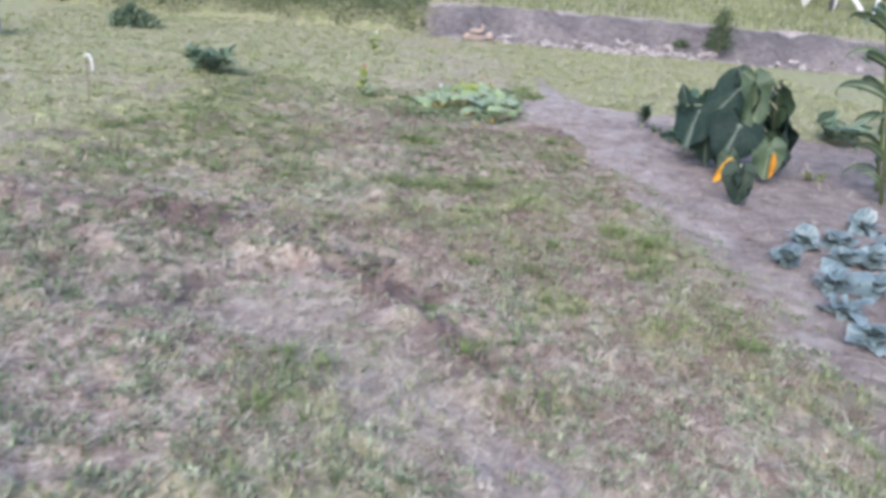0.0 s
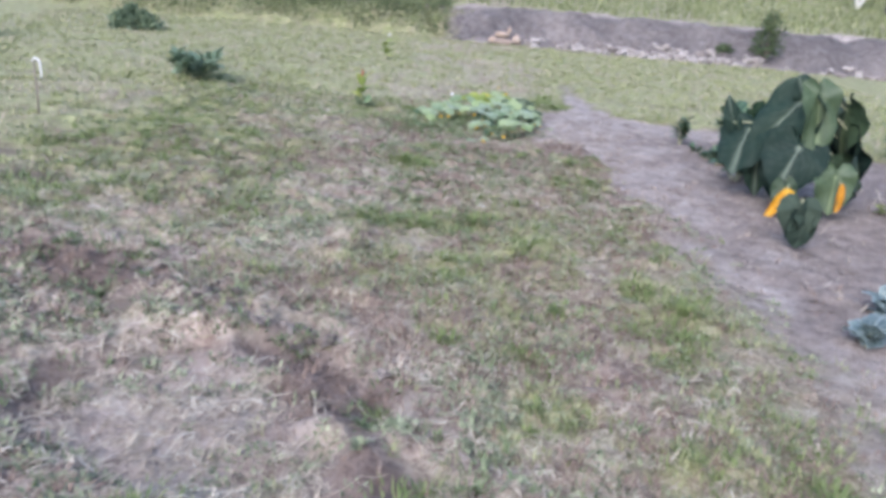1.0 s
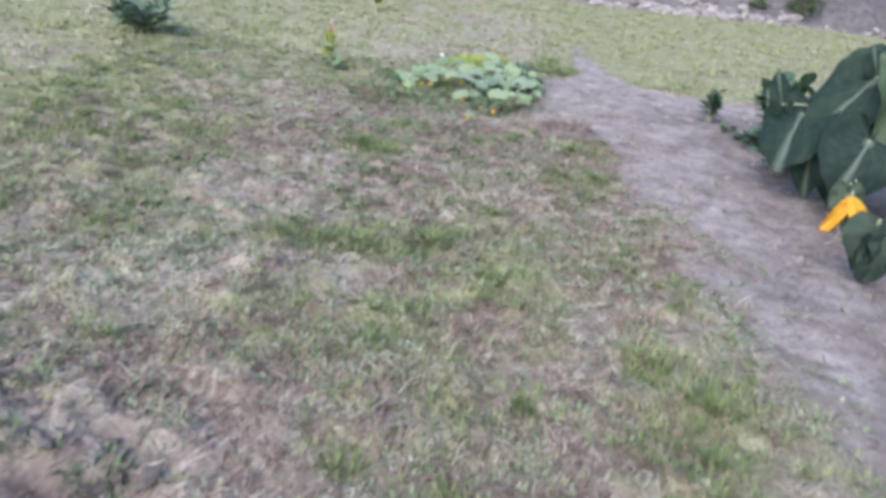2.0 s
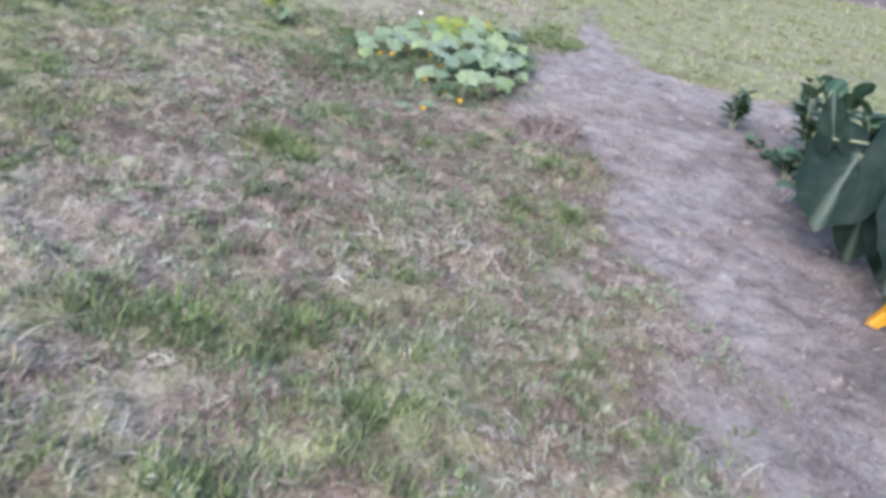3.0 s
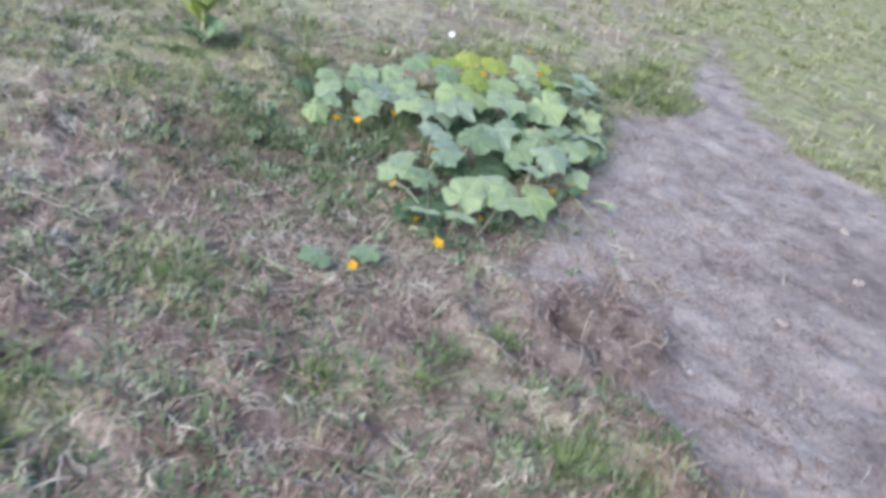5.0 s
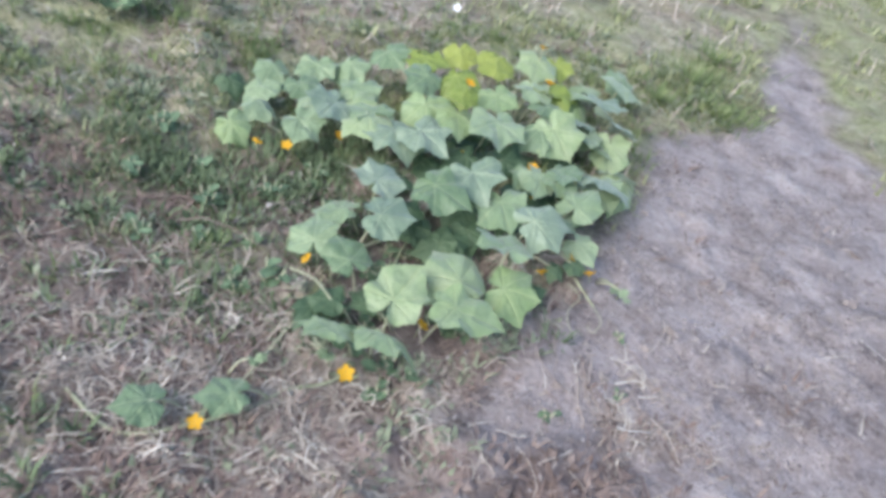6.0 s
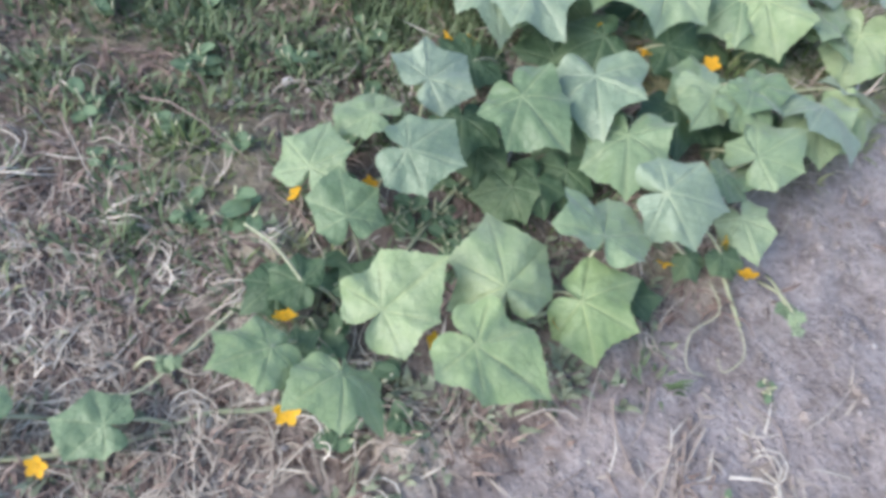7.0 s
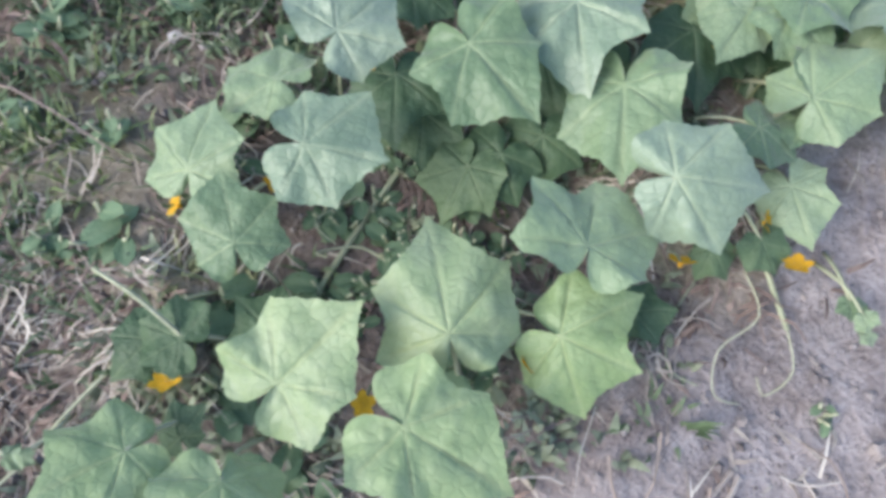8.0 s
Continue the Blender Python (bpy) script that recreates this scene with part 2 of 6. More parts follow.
PEBBLE = varied("pale_pebble", [(0.2, (0.30, 0.27, 0.26)), (0.8, (0.50, 0.47, 0.45))], 25, 200, 0.85, 0.7, depth=0.0006)
RED_BUD = varied("red_bud", [(0.2, (0.28, 0.07, 0.05)), (0.8, (0.42, 0.13, 0.08))], 20, 120, 0.6, 0.3, depth=0.001)
STONE = varied("orange_grey_stone", [(0.15, (0.22, 0.18, 0.165)), (0.5, (0.36, 0.28, 0.235)), (0.85, (0.48, 0.40, 0.35))], 6, 60, 0.9, 0.6, relief=0.6, depth=0.02)
STAKE = varied("weathered_stake", [(0.2, (0.14, 0.11, 0.10)), (0.8, (0.25, 0.21, 0.19))], 15, 90, 0.85, 0.3)
WHITE = varied("white_paint", [(0.2, (0.60, 0.60, 0.62)), (0.8, (0.76, 0.76, 0.76))], 8, 60, 0.5, 0.3, relief=0.1)
DARK = varied("dark_metal", [(0.2, (0.05, 0.05, 0.06)), (0.8, (0.10, 0.10, 0.115))], 8, 60, 0.6, 0.3, relief=0.1)
GREY = varied("grey_concrete", [(0.2, (0.28, 0.28, 0.27)), (0.8, (0.42, 0.41, 0.40))], 8, 80, 0.9, 0.3)
BARK = varied("twig_bark", [(0.2, (0.09, 0.075, 0.06)), (0.8, (0.17, 0.145, 0.12))], 20, 120, 0.9, 0.4)


# ---- the lie of the land ----
TABLE = np.random.RandomState(7).rand(512, 512)


def vnoise(x, y, scale, shift=0):
    """Smooth noise from 0 to 1; scale is the size of its lumps in metres."""
    u, v = np.asarray(x, float) / scale + 91.7 + 13.1 * shift, np.asarray(y, float) / scale + 57.3 + 29.9 * shift
    i, j = np.floor(u).astype(int), np.floor(v).astype(int)
    a, b = u - i, v - j
    a, b = a * a * (3 - 2 * a), b * b * (3 - 2 * b)
    g = lambda p, q: TABLE[p % 512, q % 512]  # noqa: E731
    return (g(i, j) * (1 - a) + g(i + 1, j) * a) * (1 - b) + (g(i, j + 1) * (1 - a) + g(i + 1, j + 1) * a) * b


def smooth(v, lo, hi):
    k = np.clip((v - lo) / (hi - lo), 0, 1)
    return k * k * (3 - 2 * k)


def near_line(x, y, line):
    """Distance to a chain of points."""
    best = np.full(np.shape(x), 1e9)
    for (ax, ay), (bx, by) in zip(line, line[1:]):
        k = np.clip(((x - ax) * (bx - ax) + (y - ay) * (by - ay)) / ((bx - ax) ** 2 + (by - ay) ** 2), 0, 1)
        best = np.minimum(best, np.hypot(x - ax - k * (bx - ax), y - ay - k * (by - ay)))
    return best


WORN = [(-3.4, 3.3), (-1.9, 3.05), (-1.0, 2.8), (-0.45, 2.6), (-0.05, 2.25), (0.4, 1.75), (0.8, 1.0), (1.2, 0.0)]


RIDGE = [(-2.2, 3.75), (-1.2, 3.72), (-0.72, 3.48), (-0.45, 3.27), (-0.17, 3.08), (0.08, 2.68), (0.17, 2.50), (0.30, 2.25)]


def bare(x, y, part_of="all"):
    """1 on bare soil: the dug bed and path, and the worn track across the grass."""
    x, y = np.asarray(x, float), np.asarray(y, float)
    n = (vnoise(x, y, 0.35) - 0.5) * 0.35 + (vnoise(x, y, 0.1, 1) - 0.5) * 0.18
    left = np.interp(y, [0, 3.0, 3.7, 4.4, 5.5, 5.9, 6.4, 6.65, 6.8, 6.95, 7.2, 7.5, 8.1, 8.8, 9.3, 10, 10.6],
                     [1.55, 1.52, 1.47, 1.42, 1.44, 1.36, 1.34, 1.30, 1.17, 0.95, 0.74, 0.80, 0.95, 0.98, 1.28, 1.33, 1.45])
    right = np.interp(y, [7.5, 7.7, 8.05, 8.7, 8.85, 9.0, 9.4, 10, 10.6], [9.0, 4.4, 3.5, 2.95, 2.25, 1.86, 1.74, 1.66, 1.6])
    fade = np.interp(y, [0, 3.5, 5.2, 6.4], [0.85, 0.60, 0.28, 0.12])
    bed = smooth((x - left + n * (0.4 + fade)) / fade, -0.55, 0.95) * smooth(right - x + n * 0.5, -0.05, 0.10) * smooth(11.0 - y, -0.2, 0.6)
    track = smooth(0.25 - near_line(x, y, WORN) + n * 1.2, -0.10, 0.16) * (0.2 + 0.8 * smooth(x, -1.1, -0.5))
    track = np.maximum(track, 0.9 * smooth(1.0 - np.hypot((x + 0.38) / 0.62, (y - 2.86) / 0.46) + n * 1.6, -0.15, 0.35))
    # dark garden soil round the cucumber, with the plant's shade in its tone
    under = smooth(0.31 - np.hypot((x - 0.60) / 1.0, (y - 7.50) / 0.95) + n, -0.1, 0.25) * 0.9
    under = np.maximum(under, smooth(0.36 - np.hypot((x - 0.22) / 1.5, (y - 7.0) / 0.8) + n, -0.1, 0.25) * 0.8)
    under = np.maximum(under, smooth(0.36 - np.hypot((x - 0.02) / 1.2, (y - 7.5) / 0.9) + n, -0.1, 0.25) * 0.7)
    dig = 0.9 * smooth(0.16 - np.hypot(x - 1.09, y - 7.04) + n * 0.9, -0.12, 0.14)
    lip = 0.95 * smooth(0.13 - near_line(x, y, RIDGE) + n * 0.9, -0.08, 0.12)
    lip = np.maximum(lip, 0.8 * smooth(0.24 - np.hypot((x + 1.1) / 1.5, y - 2.86) + n * 1.2, -0.08, 0.14))
    for cx, cy, r in ((-2.6, 6.0, 0.16), (-2.05, 5.85, 0.2), (-1.55, 5.55, 0.13), (-2.2, 4.9, 0.22), (-1.75, 5.2, 0.13), (-2.75, 5.3, 0.2)):
        lip = np.maximum(lip, 0.75 * smooth(r - np.hypot(x - cx, (y - cy) * 1.3) + n * 0.9, -0.08, 0.12))
    patch = smooth(vnoise(x, y, 0.55, 3) + n * 0.8, 0.70, 0.88) * 0.3 * smooth(11.5 - y, 0, 2)
    bank = smooth(y, 16.05, 16.35) * smooth(18.3 - y + n, 0, 0.5) * smooth(x + n * 2, -0.9, 0.1)
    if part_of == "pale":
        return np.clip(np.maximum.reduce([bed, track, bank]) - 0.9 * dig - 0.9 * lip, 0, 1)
    return np.clip(np.maximum.reduce([bed, track * 0.68, under, dig, lip, patch, bank]), 0, 1)


def damp(x, y):
    """1 on the darker, newly dug soil of the bank."""
    x, y = np.asarray(x, float), np.asarray(y, float)
    return smooth(y, 16.1, 16.5) * smooth(17.7 - y, -0.1, 0.2) * (0.55 + 0.45 * vnoise(x, y, 0.8, 40))


# patches in plan: x, y, radius and strength
LUSH_FRONT = ((1.32, 3.80, 0.16, 1.0), (1.21, 4.06, 0.14, 0.8), (1.47, 2.65, 0.12, 0.9), (0.35, 3.43, 0.16, 0.7), (0.56, 3.99, 0.2, 0.7), (-0.09, 4.05, 0.24, 0.8),
              (0.69, 2.94, 0.12, 0.7), (0.55, 2.82, 0.12, 0.5), (-0.56, 3.88, 0.2, 0.5), (0.26, 2.39, 0.12, 0.6), (0.47, 2.12, 0.16, 0.8), (-0.42, 2.33, 0.10, 0.6), (-0.60, 2.24, 0.08, 0.6),
              (0.05, 4.0, 0.6, 0.55), (0.7, 3.75, 0.55, 0.55), (0.9, 2.7, 0.3, 0.4))
LUSH_MIDDLE = ((-0.08, 6.05, 0.16, 1.2), (0.02, 5.97, 0.10, 0.8), (-0.21, 4.70, 0.14, 0.9), (0.09, 4.75, 0.14, 1.0), (0.29, 4.80, 0.14, 1.0), (0.71, 4.53, 0.16, 0.9), (0.53, 4.40, 0.10, 0.6),
               (0.85, 4.82, 0.10, 0.6), (0.95, 4.63, 0.12, 0.6), (1.10, 5.90, 0.20, 0.9), (1.20, 6.47, 0.16, 0.9), (0.02, 5.13, 0.14, 0.7), (0.32, 4.23, 0.12, 0.6), (-0.81, 4.62, 0.26, 0.8),
               (0.16, 4.73, 0.3, 0.4), (-0.19, 6.07, 0.2, 0.5), (1.06, 5.78, 0.2, 0.4), (-1.0, 4.6, 0.6, 0.5), (0.3, 5.2, 0.3, 0.3))
LUSH_BACK = ((-0.02, 7.32, 0.24, 1.0), (0.10, 6.68, 0.16, 0.7), (0.82, 6.66, 0.18, 0.8), (0.5, 6.48, 0.12, 0.6), (0.44, 6.02, 0.10, 0.6), (0.22, 6.30, 0.10, 0.5), (-0.4, 7.6, 0.3, 0.7), (0.0, 7.5, 0.26, 0.7), (1.2, 9.1, 0.25, 0.9))
LUSH = LUSH_FRONT + LUSH_MIDDLE + LUSH_BACK

RUSTY = ((0.60, 6.16, 0.17), (0.35, 6.28, 0.16), (-0.1, 6.25, 0.16), (0.30, 6.60, 0.12), (0.62, 6.75, 0.12), (0.25, 5.75, 0.16), (0.72, 6.10, 0.10), (-0.41, 6.58, 0.16), (-0.29, 6.23, 0.14), (-0.55, 6.26, 0.14), (-0.14, 6.47, 0.14), (1.15, 4.53, 0.18), (0.69, 4.34, 0.14), (0.47, 6.77, 0.12),
         (0.22, 6.42, 0.10), (1.11, 7.20, 0.16), (0.12, 3.38, 0.18), (-0.1, 3.05, 0.16), (0.3, 2.95, 0.12), (0.57, 4.12, 0.16), (0.1, 5.7, 0.15), (0.85, 5.5, 0.2), (0.3, 4.45, 0.12), (0.9, 3.2, 0.2))


def rusty(x, y):
    """1 on the patches of dead reddish weeds."""
    x, y = np.asarray(x, float), np.asarray(y, float)
    g = np.zeros(np.shape(x))
    for cx, cy, r in RUSTY:
        g = g + np.exp(-((x - cx) ** 2 + (y - cy) ** 2) / (r * r))
    return np.clip(g, 0, 1)


def lush(x, y):
    """How green the turf is, from 0 to 1."""
    x, y = np.asarray(x, float), np.asarray(y, float)
    g = (0.58 + 0.12 * smooth(y, 3.2, 4.2)) * smooth(vnoise(x, y, 0.9, 5) * 0.65 + vnoise(x, y, 0.22, 6) * 0.35, 0.34, 0.68)
    g = g * (1 - 0.4 * smooth(y, 5.4, 5.8) * smooth(7.3 - y, 0, 0.4) * smooth(x, -0.9, -0.3))
    for cx, cy, r, k in LUSH:
        g = g + 0.75 * k * np.exp(-((x - cx) ** 2 + (y - cy) ** 2) / (r * r))
    g = g + 0.55 * smooth(y + 0.6 * x, 8.8, 10.5) * smooth(x, 0.9, 1.7) + 0.50 * smooth(y, 6.8, 8.8) + 0.40 * smooth(y - 0.4 * x, 5.2, 7.6) * smooth(-0.2 - x, 0, 1.2) + 0.1 * smooth(y - x, 15.5, 18)
    g = g * (1 - 0.4 * smooth(y, 17.2, 18.0))
    return np.clip(g - 0.45 * rusty(x, y), 0, 1)


def land(x, y):
    """Height of the ground."""
    x, y = np.asarray(x, float), np.asarray(y, float)
    b = bare(x, y)
    near = smooth(16 - y, 0, 4)
    turf = 1 - b
    z = (vnoise(x, y, 1.6, 8) - 0.5) * 0.035 * near + (vnoise(x, y, 0.28, 9) - 0.5) * (0.018 + 0.010 * turf) * near
    z = z + (vnoise(x, y, 0.085, 10) - 0.5) * 0.017 * near + (vnoise(x, y, 0.045, 11) - 0.5) * 0.010 * b * near
    fine = smooth(x, -3.9, -2.2) * smooth(4.0 - x, 0, 0.8) * smooth(y, -0.4, 0.8) * smooth(10.4 - y, 0, 2.4)
    z = z + 0.030 * turf * fine * smooth(vnoise(x * 0.8 - y * 0.6, y * 0.8 + x * 0.6, 0.12, 47) * 0.75 + vnoise(x, y, 0.04, 48) * 0.25, 0.45, 0.75)
    # trodden soil: soft dents, heel marks and crumbly rises
    tread = b * smooth(x, 0.3, 0.9) * near
    z = z - 0.018 * b * near + (vnoise(x * 0.8 + y * 0.6, y * 0.8 - x * 0.6, 0.19, 15) - 0.5) * 0.015 * tread
    z = z - 0.008 * smooth(vnoise(x * 0.9 - y * 0.44, y * 0.9 + x * 0.44, 0.10, 17) * 0.65 + vnoise(x, y, 0.04, 18) * 0.35, 0.60, 0.74) * tread
    z = z + 0.006 * smooth(vnoise(x, y, 0.10, 19) * 0.6 + vnoise(x, y, 0.035, 20) * 0.4, 0.60, 0.74) * tread
    z = z - 0.05 * smooth(1.0 - np.hypot((x + 0.42) / 0.66, (y - 2.86) / 0.48), 0, 0.22)
    z = z + 0.085 * np.exp(-(near_line(x, y, RIDGE) / 0.12) ** 2) * (0.3 + vnoise(x, y, 0.3, 12)) + (vnoise(x, y, 0.06, 44) - 0.5) * 0.06 * np.exp(-(near_line(x, y, RIDGE) / 0.13) ** 2)
    d = np.hypot(x - 1.09, y - 7.02)
    z = z - 0.16 * np.exp(-(((x - 1.02) ** 2 + (y - 7.0) ** 2) / 0.0042) ** 2) - 0.11 * np.exp(-((x - 1.21) ** 2 + (y - 7.06) ** 2) / 0.0020) - 0.10 * np.exp(-((x - 1.14) ** 2 + (y - 6.88) ** 2) / 0.0022) + 0.05 * np.exp(-((d - 0.16) / 0.07) ** 2) * (0.4 + vnoise(x, y, 0.12, 13))
    z = z + (vnoise(x, y, 0.055, 16) - 0.5) * 0.05 * smooth(0.26 - d, 0, 0.1)
    lip = np.interp(x, [-7, -1.2, 0.3, 30], [0.30, 0.45, 0.64, 0.64])
    z = z + smooth(y, 16.2, 17.7) * lip + ((vnoise(x, y, 0.5, 14) - 0.5) * 0.16 + (vnoise(x, y, 0.17, 45) - 0.5) * 0.10) * smooth(y, 16.0, 16.6) * smooth(19 - y, 0, 1.5)
    z = z + np.clip(y - 18.0, 0, 11) * 0.072 + np.clip(y - 29.0, 0, 40) * 0.035 + np.clip(y - 69.0, 0, 400) * 0.004
    return z


def land_at(x, y):
    return float(land(np.array([x]), np.array([y]))[0])


# ---- mesh helpers ----
def raw(name, co, faces, material, smooth_faces=False):
    """One mesh from arrays of corners and of equal-sided faces."""
    me = bpy.data.meshes.new(name)
    co, faces = np.asarray(co, np.float32), np.asarray(faces, np.int32)
    me.vertices.add(len(co))
    me.vertices.foreach_set("co", co.ravel())
    me.loops.add(faces.size)
    me.loops.foreach_set("vertex_index", faces.ravel())
    me.polygons.add(len(faces))
    me.polygons.foreach_set("loop_start", np.arange(0, faces.size, faces.shape[1], dtype=np.int32))
    me.polygons.foreach_set("loop_total", np.full(len(faces), faces.shape[1], np.int32))
    me.polygons.foreach_set("use_smooth", np.full(len(faces), smooth_faces))
    me.update(calc_edges=True)
    me.materials.append(material)
    return me


def thing(name, x, y, z, label, category, group="", kind=""):
    ob = new(name)
    ob.empty_display_size = 0.1
    ob.matrix_basis = Matrix.Translation((x, y, z))
    return tagged(ob, label, category, group, kind)


def put(name, me, parent, m, label=""):
    """A mesh as a part of a thing, at a pose in the thing's own space."""
    ob = new(name, me)
    ob.parent = parent
    ob.matrix_basis = m
    return tagged(ob, label)


def part(name, bm, material, parent, label="", rounded=True):
    me = bpy.data.meshes.new(name)
    bm.to_mesh(me)
    bm.free()
    me.materials.append(material)
    for p in me.polygons:
        p.use_smooth = rounded
    return put(name, me, parent, Matrix.Identity(4), label)


def under(ob, holder):
    """Hangs a part, built in its thing's space, under another part of the same thing."""
    ob.parent = holder
    ob.matrix_parent_inverse = holder.matrix_basis.inverted()
    return ob


def tube(points, radii, sides=6):
    """A tapered round rod along a chain of points."""
    bm = bmesh.new()
    pts = [Vector(p) for p in points]
    rings = []
    for n, p in enumerate(pts):
        way = (pts[min(n + 1, len(pts) - 1)] - pts[max(n - 1, 0)]).normalized()
        side = way.cross(Vector((0, 0, 1)) if abs(way.z) < 0.9 else Vector((1, 0, 0))).normalized()
        up = side.cross(way)
        r = radii[0] + (radii[1] - radii[0]) * n / max(1, len(pts) - 1)
        rings.append([bm.verts.new(p + r * (math.cos(a) * side + math.sin(a) * up)) for a in [2 * math.pi * k / sides for k in range(sides)]])
    for a, b in zip(rings, rings[1:]):
        for k in range(sides):
            bm.faces.new((a[k], a[(k + 1) % sides], b[(k + 1) % sides], b[k]))
    bm.faces.new(rings[0][::-1])
    bm.faces.new(rings[-1])
    return bm


def arc(a, b, rise, steps=6, sway=0.0):
    """A bowed chain of points from a to b."""
    a, b = Vector(a), Vector(b)
    side = (b - a).cross(Vector((0, 0, 1)))
    return [a.lerp(b, k / steps) + Vector((0, 0, rise * math.sin(math.pi * k / steps))) + side * sway * math.sin(math.pi * k / steps) for k in range(steps + 1)]


def lump(seed, size, squash=(1, 1, 0.7), level=2, rough=0.35):
    """A rough stone or clod."""
    bm = bmesh.new()
    bmesh.ops.create_icosphere(bm, subdivisions=level, radius=1)
    for v in bm.verts:
        k = 1 + rough * (noise.noise(v.co * 1.3 + Vector((seed * 7.1, 0, 0))) + 0.7 * noise.noise(v.co * 3.1 + Vector((0, seed * 3.3, 0))))
        v.co = Vector((v.co.x * squash[0], v.co.y * squash[1], v.co.z * squash[2])) * k * size
    return bm


def blade_mesh(name, seed, outline, rings, segments, veins, pucker, droop, fold, material, wave=0.0, rim=0.0, skew=0.0, midrib=0.017, side_vein=1.0, ribs=0.35):
    """A leaf about its stalk's joint at the origin, its tip towards +y, one unit long. outline(angle) gives its reach."""
    rs = np.random.RandomState(seed)
    ang = np.linspace(-math.pi, math.pi, segments, endpoint=False)
    reach = np.array([outline(a) for a in ang]) * (1 + 0.016 * (rs.rand(segments) - 0.5))
    reach = reach * (1 + skew * np.sin(2 * ang + 6 * rs.rand()) + 0.8 * skew * np.sin(3 * ang + 6 * rs.rand()) + 0.5 * skew * np.sin(6 * ang + 6 * rs.rand()))
    co, vein = [(0, 0, 0)], [1.0]
    for k in range(1, rings + 1):
        r = reach * (k / rings) ** 0.9
        x, y = r * np.sin(ang), r * np.cos(ang)
        v = np.zeros(segments)
        for d in veins:
            off = np.abs((ang - d + math.pi) % (2 * math.pi) - math.pi)
            across = r * np.sin(np.minimum(off, math.pi / 2))
            v = np.maximum(v, np.exp(-(across / (midrib if d == 0 else 0.015)) ** 2) * (off < math.pi / 2) * (1.0 if d == 0 else side_vein))
            along = r * np.cos(off) - 0.8 * np.abs(across)
            rib = np.abs((along / 0.17) % 1 - 0.5) * 2
            v = np.maximum(v, ribs * np.exp(-((1 - rib) / 0.2) ** 2) * (off < 0.46) * (along > 0.06))
        z = -pucker * v * 0.6 * np.sin(np.pi * np.minimum(1, k / rings))
        z = z + pucker * (vnoise(x + 9 * seed, y, 0.24) - 0.5) + 0.5 * pucker * (vnoise(x + 5 * seed, y, 0.10) - 0.5) - droop * r ** 2 + fold * np.abs(x)
        z = z + wave * (k / rings) ** 2 * np.sin(7 * ang + seed) * 0.6 + wave * (k / rings) ** 2 * np.sin(4 * ang + 2.1 * seed)
        v = np.maximum(v, rim * (k / rings) ** 5)
        co += list(zip(x, y, z))
        vein += list(v * (1 - 0.35 * k / rings))
    bm = bmesh.new()
    vs = [bm.verts.new(c) for c in co]
    for s in range(segments):
        bm.faces.new((vs[0], vs[1 + (s + 1) % segments], vs[1 + s]))
    for k in range(rings - 1):
        o, q = 1 + k * segments, 1 + (k + 1) * segments
        for s in range(segments):
            n = (s + 1) % segments
            bm.faces.new((vs[o + s], vs[o + n], vs[q + n], vs[q + s]))
    bmesh.ops.recalc_face_normals(bm, faces=bm.faces)
    me = bpy.data.meshes.new(name)
    bm.to_mesh(me)
    bm.free()
    at = me.attributes.new("vein", "FLOAT", "POINT")
    at.data.foreach_set("value", np.array(vein, np.float32))
    for p in me.polygons:
        p.use_smooth = True
    me.materials.append(material)
    return me


def lobed(a):
    """The cucumber leaf's five corners and heart-shaped notch."""
    a = abs(a)
    r = np.interp(a, [0, 0.10, 0.28, 0.48, 0.70, 0.84, 0.92, 1.00, 1.15, 1.38, 1.64, 1.74, 1.82, 1.92, 2.16, 2.45, 2.70, 2.90, 3.03, math.pi],
                  [1.02, 0.91, 0.80, 0.745, 0.755, 0.815, 0.865, 0.80, 0.69, 0.625, 0.635, 0.67, 0.70, 0.65, 0.56, 0.52, 0.46, 0.35, 0.15, 0.05])
    return r * (1 + 0.010 * math.cos(34 * a))


def heart(a):
    """A broad heart-shaped leaf with a drawn-out tip."""
    a = abs(a)
    r = np.interp(a, [0, 0.12, 0.35, 0.7, 1.2, 1.8, 2.3, 2.7, 2.95, math.pi], [0.97, 0.92, 0.83, 0.74, 0.65, 0.58, 0.51, 0.40, 0.21, 0.10])
    return r * (1 + 0.015 * math.cos(30 * a))


def oval(a):
    """A small oval leaf that hangs on one end."""
    a = abs(a)
    return np.interp(a, [0, 0.3, 0.6, 1.0, 1.6, 2.4, math.pi], [1.0, 0.86, 0.62, 0.34, 0.14, 0.06, 0.04])


def cabbage_outline(a):
    a2 = abs(a)
    return np.interp(a2, [0, 0.5, 0.9, 1.3, 1.8, 2.5, math.pi], [1.0, 0.97, 0.80, 0.55, 0.26, 0.10, 0.06]) * (1 + 0.05 * math.sin(11 * a) + 0.03 * math.sin(23 * a))


